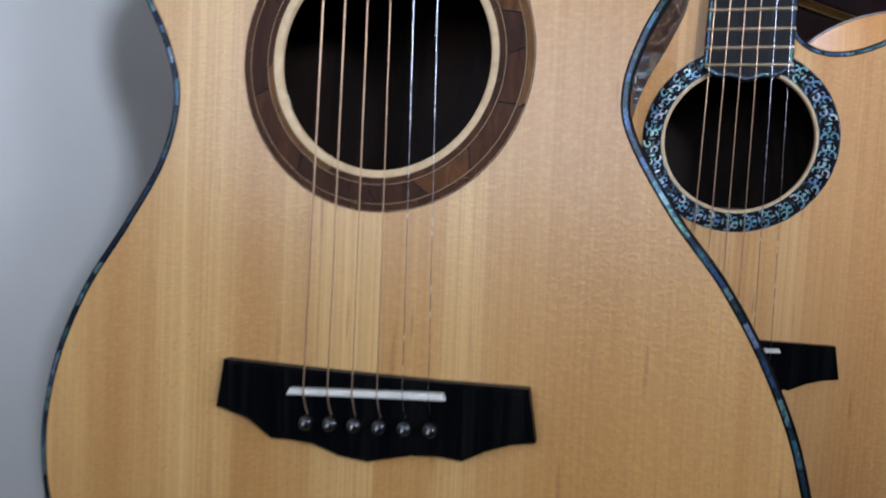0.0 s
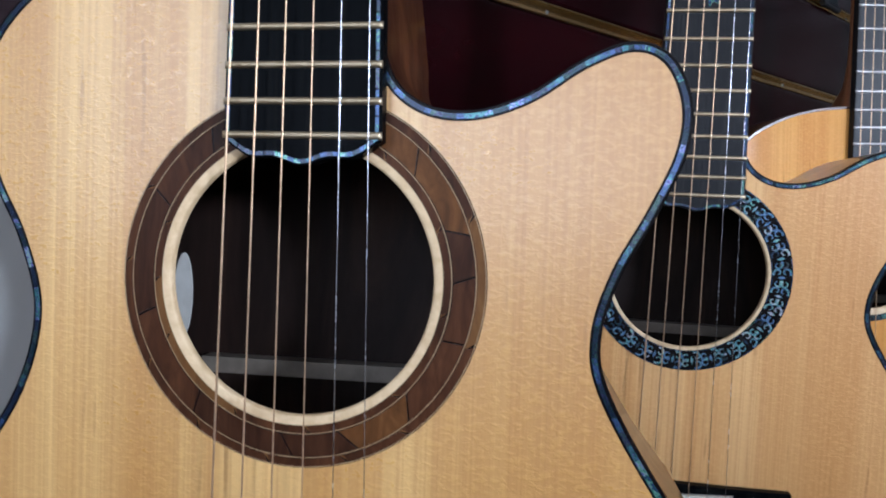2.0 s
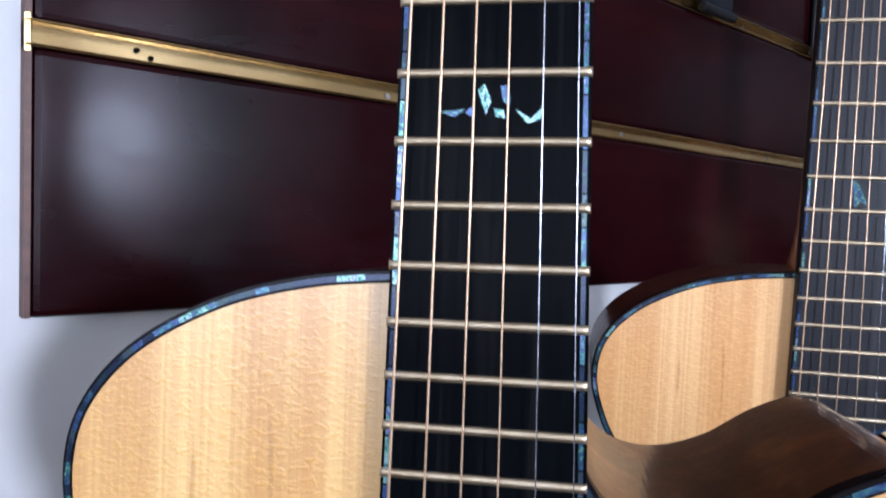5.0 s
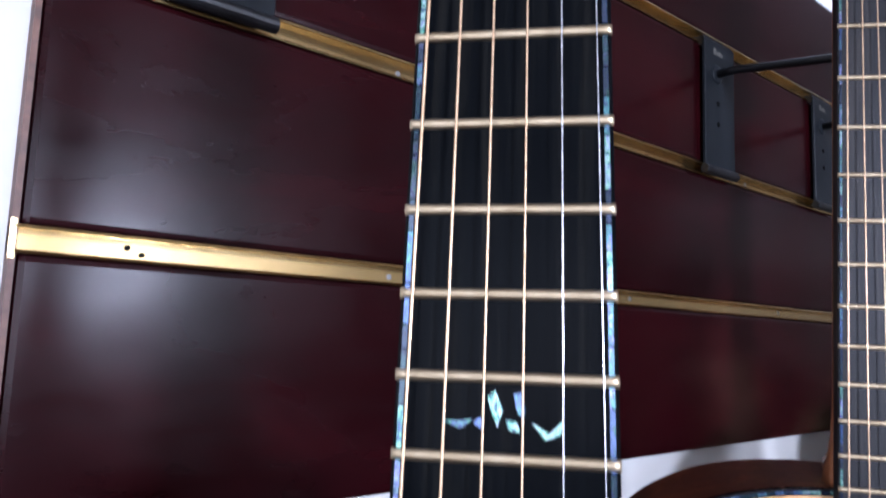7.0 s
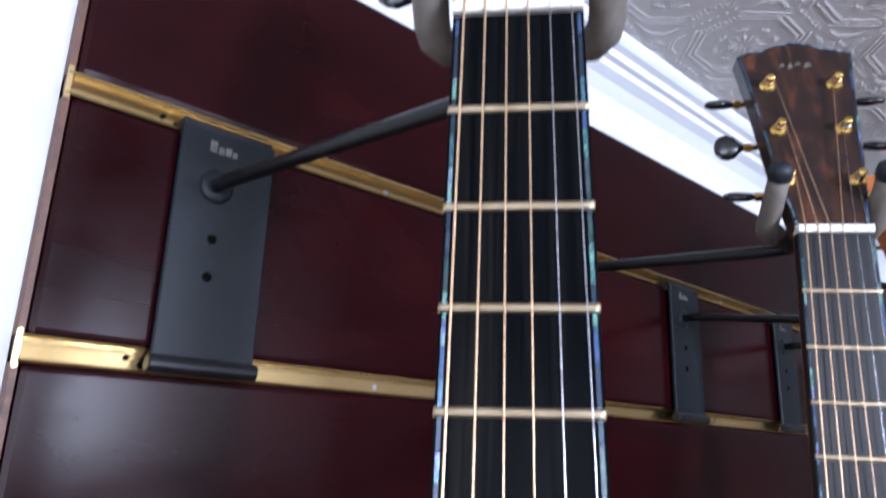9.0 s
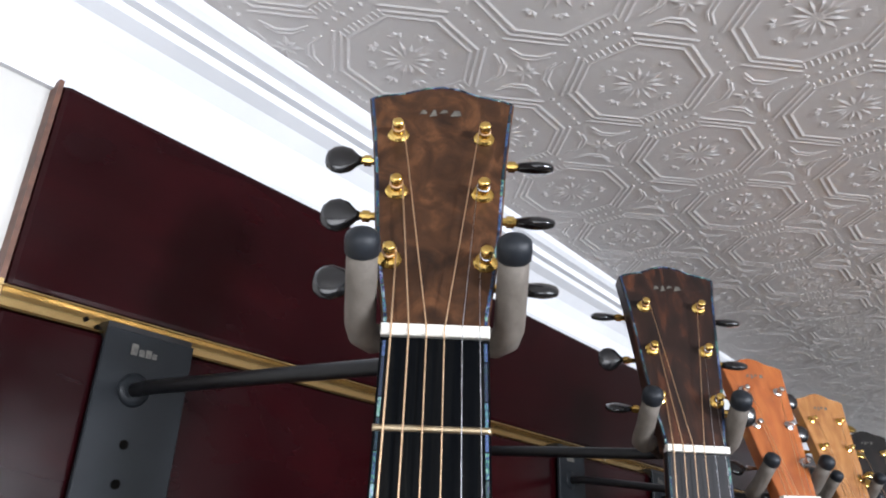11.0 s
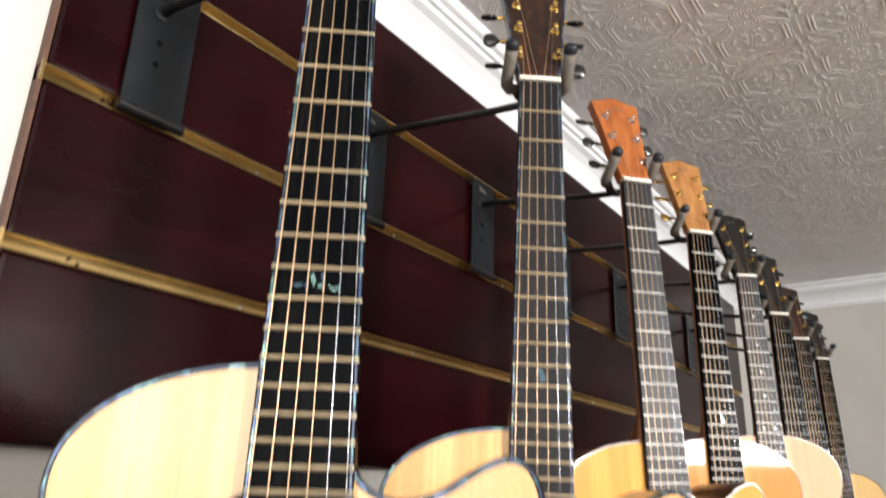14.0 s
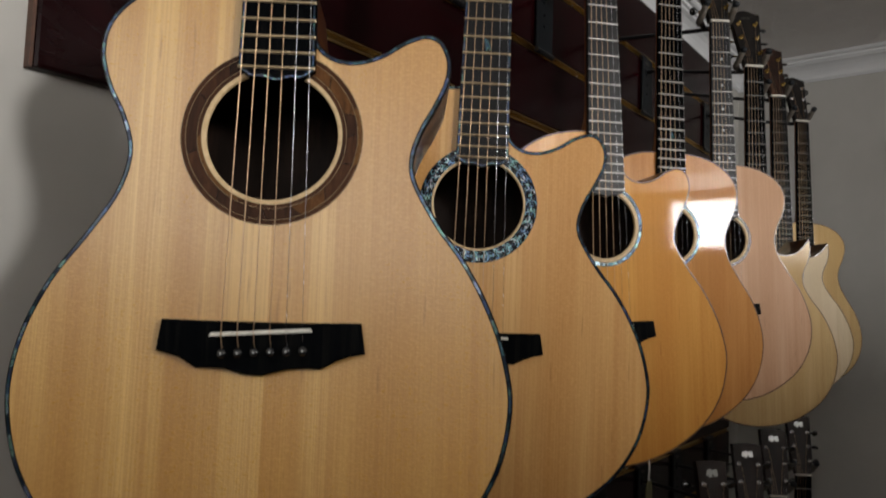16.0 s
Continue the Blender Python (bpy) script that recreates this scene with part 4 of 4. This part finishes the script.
def ceiling():
    """The ceiling with its embossed paper: eight-sided medallions with flowers, stepped borders and rows of beads."""
    p = Pile()
    p.box((WEST - T, SOUTH - T, CEILING), (EAST + T, NORTH + T, CEILING + 0.1))
    S, rise = 0.134, 0.0004

    def ridge(points, w):
        for (x0, y0), (x1, y1) in zip(points, points[1:]):
            d = Vector((x1 - x0, y1 - y0)).normalized()
            nx, ny = -d.y * w, d.x * w
            ex, ey = d.x * w * 0.5, d.y * w * 0.5
            v = [(x0 - ex + nx, y0 - ey + ny, CEILING), (x0 - ex - nx, y0 - ey - ny, CEILING), (x0 - ex, y0 - ey, CEILING - rise), (x1 + ex + nx, y1 + ey + ny, CEILING), (x1 + ex - nx, y1 + ey - ny, CEILING), (x1 + ex, y1 + ey, CEILING - rise)]
            p.add(v, [(0, 2, 5, 3), (2, 1, 4, 5), (0, 1, 2), (3, 5, 4)])

    def bud(x, y, a, length, w, h=rise):
        c, s = math.cos(a), math.sin(a)
        pts = [(0, 0), (length * 0.45, -w), (length, 0), (length * 0.45, w)]
        v = [(x + c * u - s * t, y + s * u + c * t, CEILING) for u, t in pts] + [(x + c * length * 0.5, y + s * length * 0.5, CEILING - h)]
        p.add(v, [(1, 0, 4), (2, 1, 4), (3, 2, 4), (0, 3, 4)])

    for i in range(-2, 20):
        for j in range(-13, 4):
            cx, cy = 0.455 + i * S, 0.322 + j * S
            if cx > EAST - 0.13 or cy > NORTH - 0.12 or cy < -1.35:
                continue
            r, k = S * 0.345, S * 0.155
            for f, w in ((1.0, 0.0021), (1.13, 0.0021), (1.26, 0.0021)):
                R, K = r * f, k * (1 + (f - 1) * 0.55)
                for sx in (-1, 1):
                    for sy in (-1, 1):
                        ridge([(cx + sx * R, cy + sy * K), (cx + sx * K, cy + sy * R)], w)
                    if f < 1.2:
                        ridge([(cx - K, cy + sx * R), (cx + K, cy + sx * R)], w)
                if f == 1.0:
                    for sx in (-1, 1):
                        ridge([(cx + sx * R, cy - K), (cx + sx * R, cy + K)], w)
            for sx in (-1, 1):
                for q in range(9):
                    o = (q - 4) * 0.0050
                    ridge([(cx + sx * r * 1.07, cy + o), (cx + sx * r * 1.19, cy + o)], 0.0013)
            for q in range(14):
                a = 2 * math.pi * q / 14
                bud(cx + 0.0045 * math.cos(a), cy + 0.0045 * math.sin(a), a, 0.0165 if q % 2 else 0.020, 0.0030, 0.0006)
            for q in range(8):
                a = math.pi / 8 + math.pi / 4 * q
                for o in (-0.45, 0, 0.45):
                    bud(cx + 0.0265 * math.cos(a), cy + 0.0265 * math.sin(a), a + o * 2, 0.0085, 0.0029, 0.0006)
            fx, fy = cx + S / 2, cy + S / 2
            for q in range(8):
                bud(fx, fy, math.pi / 4 * q, 0.015 if q % 2 else 0.011, 0.0032, 0.0006)
            for f in (0.19, 0.235):
                m = S * f
                for sx in (-1, 1):
                    for sy in (-1, 1):
                        ridge([(fx + sx * m, fy + sy * m * 0.22), (fx + sx * m * 0.62, fy + sy * m * 0.30), (fx + sx * m * 0.30, fy + sy * m * 0.62), (fx + sx * m * 0.22, fy + sy * m)], 0.0016)
            for q in range(6):
                o = (q - 2.5) * 0.0088
                bud(cx + o - 0.0028, cy + S / 2, 0, 0.0056, 0.0028, 0.0006)
                bud(cx + S / 2, cy + o - 0.0028, math.pi / 2, 0.0056, 0.0028, 0.0006)
    tagged(new("ceiling", p.mesh("ceiling", CEILING_PAINT)), "pale embossed ceiling paper with eight-sided medallions", "ceiling", kind="structure")


ceiling()


def crown(name, way):
    """White crown moulding; way: 'x' along the north wall, 'y' along the east wall."""
    prof = [(0.0, 0.0), (0.006, 0.0), (0.008, 0.006), (0.012, 0.010), (0.014, 0.020), (0.020, 0.032), (0.031, 0.046), (0.046, 0.058), (0.060, 0.064), (0.064, 0.070), (0.072, 0.072), (0.074, 0.080), (0.084, 0.083), (0.090, 0.088), (0.094, 0.0945), (0.0, 0.0945)]
    prof = [(o * 0.815, h * 0.815) for o, h in prof]
    z0, p = CEILING - 0.0775, Pile()
    if way == "x":
        p.loft([[(WEST, NORTH - 0.0005 - o, z0 + h) for o, h in prof], [(EAST - o, NORTH - 0.0005 - o, z0 + h) for o, h in prof]])
    else:
        p.loft([[(EAST - 0.0005 - o, SOUTH, z0 + h) for o, h in prof], [(EAST - 0.0005 - o, NORTH - o - 0.0015, z0 + h) for o, h in prof]])
    tagged(new(name, p.mesh(name, TRIM_PAINT)), "white painted crown moulding", "moulding", kind="structure")


def unseen_panel_door(y0, y1, height):
    """A closed dark wooden door with two panels, casing and knob, in the east wall. Added out of view to darken the
    slatwall's reflections.
    """
    d = thing("unseen_door_1", pose(EAST, (y0 + y1) / 2, 0), "added unseen dark door with two panels that darkens reflections", "door", kind="structure")
    w = (y1 - y0) / 2
    p = Pile()
    p.box((-0.012, -w + 0.07, 0.005), (0.0, w - 0.07, height - 0.07))
    leaf = child("leaf", p.mesh("leaf", SQUARE_HEAD), d)
    for z0, z1 in ((0.18, 0.95), (1.10, height - 0.20)):
        p = Pile()
        p.box((-0.018, -w + 0.19, z0), (-0.011, w - 0.19, z1))
        child("panel", p.mesh("panel", SQUARE_HEAD), leaf)
    p = Pile()
    p.tube([(-0.011, w - 0.13, 1.0), (-0.045, w - 0.13, 1.0), (-0.05, w - 0.13, 1.0), (-0.068, w - 0.13, 1.0), (-0.075, w - 0.13, 1.0)], [0.012, 0.010, 0.022, 0.026, 0.012], 16)
    child("door_knob", p.mesh("door_knob", GOLD, True), leaf)
    for a, b, c, e in ((-w, -w + 0.068, 0, height), (w - 0.068, w, 0, height), (-w + 0.068, w - 0.068, height - 0.068, height)):
        p = Pile()
        p.box((-0.02, a, c), (0.0, b, e))
        child("casing", p.mesh("casing", SQUARE_HEAD), d)


# No known door here: its dark face dims what boards and inserts mirror.
unseen_panel_door(-1.28, -0.27, 2.12)
crown("trim_north", "x")
crown("trim_east", "y")


def slat_panel(x0, x1, z0, rows, label):
    """Stained boards with gold slot inserts between them."""
    pitch, slot, front = 0.1524, 0.015, NORTH - 0.014
    s = thing("slat_panel", pose(x0, NORTH, z0), label, "wall panel", kind="structure")
    length, height = x1 - x0, rows * pitch + 0.002
    for k in range(rows):
        a, b = k * pitch + (slot / 2 if k else 0), (k + 1) * pitch - (slot / 2 if k < rows - 1 else 0)
        p = Pile()
        prof = [(0.0, a), (-0.011, a), (-0.0135, a + 0.0012), (-0.014, a + 0.004), (-0.014, b - 0.004), (-0.0135, b - 0.0012), (-0.011, b), (0.0, b)]
        rings = []
        for x, f in ((0.0, 0.55), (0.0012, 0.85), (0.004, 1.0), (length - 0.004, 1.0), (length, 0.55)):
            rings.append([(x + 0.0036, y * f, z) for y, z in prof])
        p.loft(rings)
        child("board", p.mesh("board", BOARD), s, "dark cherry-stained board")
    p = Pile()
    p.box((0.0, -0.0125, 0.0), (0.0032, 0.0, height))
    child("end_strip", p.mesh("end_strip", BOARD_EDGE), s, "raw brown board end")
    rnd = random.Random(int(z0 * 100))
    for k in range(1, rows):
        z, p = k * pitch, Pile()
        prof = [(-0.0005, -slot / 2 + 0.0003), (-0.0145, -slot / 2 + 0.0003), (-0.0150, -slot / 2 + 0.0014), (-0.0142, -slot / 2 + 0.0020), (-0.0070, -slot / 2 + 0.0022), (-0.0060, slot / 2 - 0.0022), (-0.0142, slot / 2 - 0.0020), (-0.0150, slot / 2 - 0.0014), (-0.0145, slot / 2 - 0.0003), (-0.0005, slot / 2 - 0.0003)]
        p.loft([[(x, y, z + h) for y, h in prof] for x in (0.0, length)])
        ins = child("slot_insert", p.mesh("slot_insert", BRASS), s, "gold anodised slot insert")
        p = Pile()
        p.box((-0.0006, -0.0146, z - 0.0100), (0.0022, -0.0128, z + 0.0100))
        child("end_flange", p.mesh("end_flange", BRASS), ins)
        for x, h, r, mat in [(0.058, 0.0012, 0.0016, DARK_HOLE), (0.066, -0.0022, 0.0016, DARK_HOLE), (0.238, -0.0012, 0.0022, GREY_METAL)] + [(0.5 + 0.30 * q + rnd.uniform(-0.05, 0.05), 0.0, 0.0022, GREY_METAL) for q in range(int((length - 0.5) / 0.30))]:
            p = Pile()
            p.tube([(x, -0.0062, z + h), (x, -0.0078, z + h)], r, 10)
            child("screw", p.mesh("screw", mat), ins)
    return s


slat_panel(0.131, 2.41, 1.7068, 4, "dark cherry slatwall panel with gold slot inserts")
slat_panel(0.131, 2.41, 0.640, 4, "dark lower slatwall panel with gold slot inserts")

# ---- guitars: nut place, turn, roll, tilt and build ----
ROW = "guitars hanging in the upper row"


def hung(nut, yaw, roll, tilt=0.0, length=SCALE):
    """The pose of a guitar by its nut."""
    turn = Euler([radians(a) for a in (tilt, roll, yaw)]).to_matrix()
    return Matrix.Translation(Vector(nut) - turn @ Vector((0, 0, length))) @ turn.to_4x4()


GUITARS = [
    ((0.2096, 0.3223, 2.1144), -49.62, -0.48, -2.02, 1.0, (1.0, 0, 0), "pale spruce cutaway guitar with wooden tile rosette", dict(top=SPRUCE, rosette="wood", seed=1)),
    ((0.5136, 0.3264, 2.1072), -51.0, 0.64, -0.25, 1.007, (1.05, 0, 0.029), "honey spruce cutaway guitar with black scrolled rosette", dict(top=CEDAR, head=STRIPED, inlay="leaf", seed=2, board=SATIN_EBONY)),
    ((0.7910, 0.3279, 2.0955), -37.1, -1.82, -1.28, 0.970, (1.073, 0.021, -0.004), "orange spruce cutaway guitar with orange headstock", dict(top=ORANGE, edge="plain", rosette="band", head=ORANGE_HEAD, posts=CHROME, frets=NICKEL_FRET, inlay="", bound=False, seed=3, board=SATIN_EBONY)),
    ((1.0715, 0.3244, 2.1081), -39.2, -0.66, -0.78, 0.968, (1.017, 0.054, -0.013), "amber cedar guitar with tan headstock", dict(top=AMBER, horn="none", edge="plain", rosette="band", head=TAN_HEAD, buttons=GOLD, frets=NICKEL_FRET, inlay="leaf", bound=False, seed=4)),
    ((1.3535, 0.3189, 2.1049), -46.0, -1.34, -1.21, 0.927, (1.06, 0.116, 0.004), "rosy spruce guitar with pearl dot fret markers", dict(top=PINKISH, horn="none", edge="plain", rosette="plain", head=BLACK_HEAD, frets=NICKEL_FRET, inlay="", dots=True, bound=False, seed=5, board=SATIN_EBONY)),
    ((1.6182, 0.3166, 2.0840), -45.0, -0.87, -0.89, 0.989, (1.06, 0.007, 0.04), "straw spruce guitar with a pointed cutaway", dict(top=STRAW, horn="sharp", edge="plain", rosette="band", head=BLACK_HEAD, frets=SHADED_FRET, inlay="", bound=False, seed=6)),
    ((1.8534, 0.3150, 2.0707), -45.0, -1.23, -1.04, 0.938, (1.09, 0.013, -0.03), "cream spruce guitar with a pointed cutaway", dict(top=CREAM, horn="sharp", edge="plain", rosette="band", head=STRIPED, frets=SHADED_FRET, inlay="", bound=False, seed=7)),
    ((2.1247, 0.3095, 2.0642), -42.0, -0.72, -0.84, 0.918, (1.06, 0.12, -0.02), "straw spruce guitar with black headstock at the row's end", dict(top=STRAW, horn="none", edge="plain", rosette="band", head=BLACK_HEAD, posts=CHROME, frets=SHADED_FRET, inlay="", bound=False, seed=8)),
]
for nut, yaw, roll, tilt, factor, body, label, build in GUITARS:
    at = hung(nut, yaw, roll, tilt, 0.6495 * factor)
    guitar(at, label, ROW, build, factor, body)
    hanger(hung(nut, yaw, roll, tilt, 0.6495), nut[0] + 0.020, 2.014, "black steel slatwall hanger holding a guitar by its headstock", "hangers of the upper row")

LOWER = [((2.17, 0.32, 1.028), -54), ((1.87, 0.32, 1.024), -53), ((1.62, 0.32, 1.020), -52), ((1.37, 0.32, 1.018), -42)]
first = None
for nut, yaw in LOWER:
    at = hung(nut, yaw, 1.0)
    if first is None:
        first = guitar(at, "guitar with a plain dark square headstock in the lower row", "guitars hanging in the lower row", dict(top=STRAW, horn="none", edge="plain", rosette="plain", head=SQUARE_HEAD, head_style="square", posts=CHROME, frets=NICKEL_FRET, inlay="", dots=True, bound=False, seed=9))
    else:
        copy_thing(first, at)
    hanger(at, nut[0] + 0.020, 0.947, "black steel slatwall hanger in the lower row", "hangers of the lower row")


def hang_tag(place):
    """A card tag on a looped thread, hanging from a guitar's lower edge."""
    h = thing("hang_tag", pose(*place), "olive card tag on a grey thread under a guitar", "tag")
    p = Pile()
    p.tube([(0, 0, 0.004), (0.001, 0, -0.008), (-0.001, 0, -0.020), (0.001, 0, -0.026)], 0.0011, 8)
    p.tube([(0.001, 0, -0.012), (0.009, 0.004, -0.018), (0.014, 0.006, -0.030)], 0.0010, 8)
    child("thread", p.mesh("thread", THREAD, True), h)
    p = Pile()
    p.prism([(-0.011, -0.085), (0.011, -0.085), (0.011, -0.034), (0.006, -0.024), (-0.006, -0.024), (-0.011, -0.034)][::-1], -0.0006, 0.0006, 0.0002)
    child("card", p.mesh("card", OLIVE_CARD), h)


hang_tag((0.848, 0.262, 1.277))


def picture_frame(y0, y1, z0, z1):
    """A thin dark frame with a plain grey sheet, on the east wall."""
    f = thing("picture_frame", pose(EAST, (y0 + y1) / 2, z0), "thin dark frame with a plain grey sheet", "picture frame")
    w, h, t = (y1 - y0) / 2, z1 - z0, 0.010
    for a, b, c, e in ((-w, -w + t, 0, h), (w - t, w, 0, h), (-w + t, w - t, 0, t), (-w + t, w - t, h - t, h)):
        p = Pile()
        p.box((-0.007, a, c), (0.0, b, e))
        child("frame_bar", p.mesh("frame_bar", BLACK_HEAD), f)
    p = Pile()
    p.box((-0.004, -w + t, t), (-0.001, w - t, h - t))
    child("sheet", p.mesh("sheet", DIM_PAINT), f)


picture_frame(-0.22, 0.134, 1.674, 2.075)
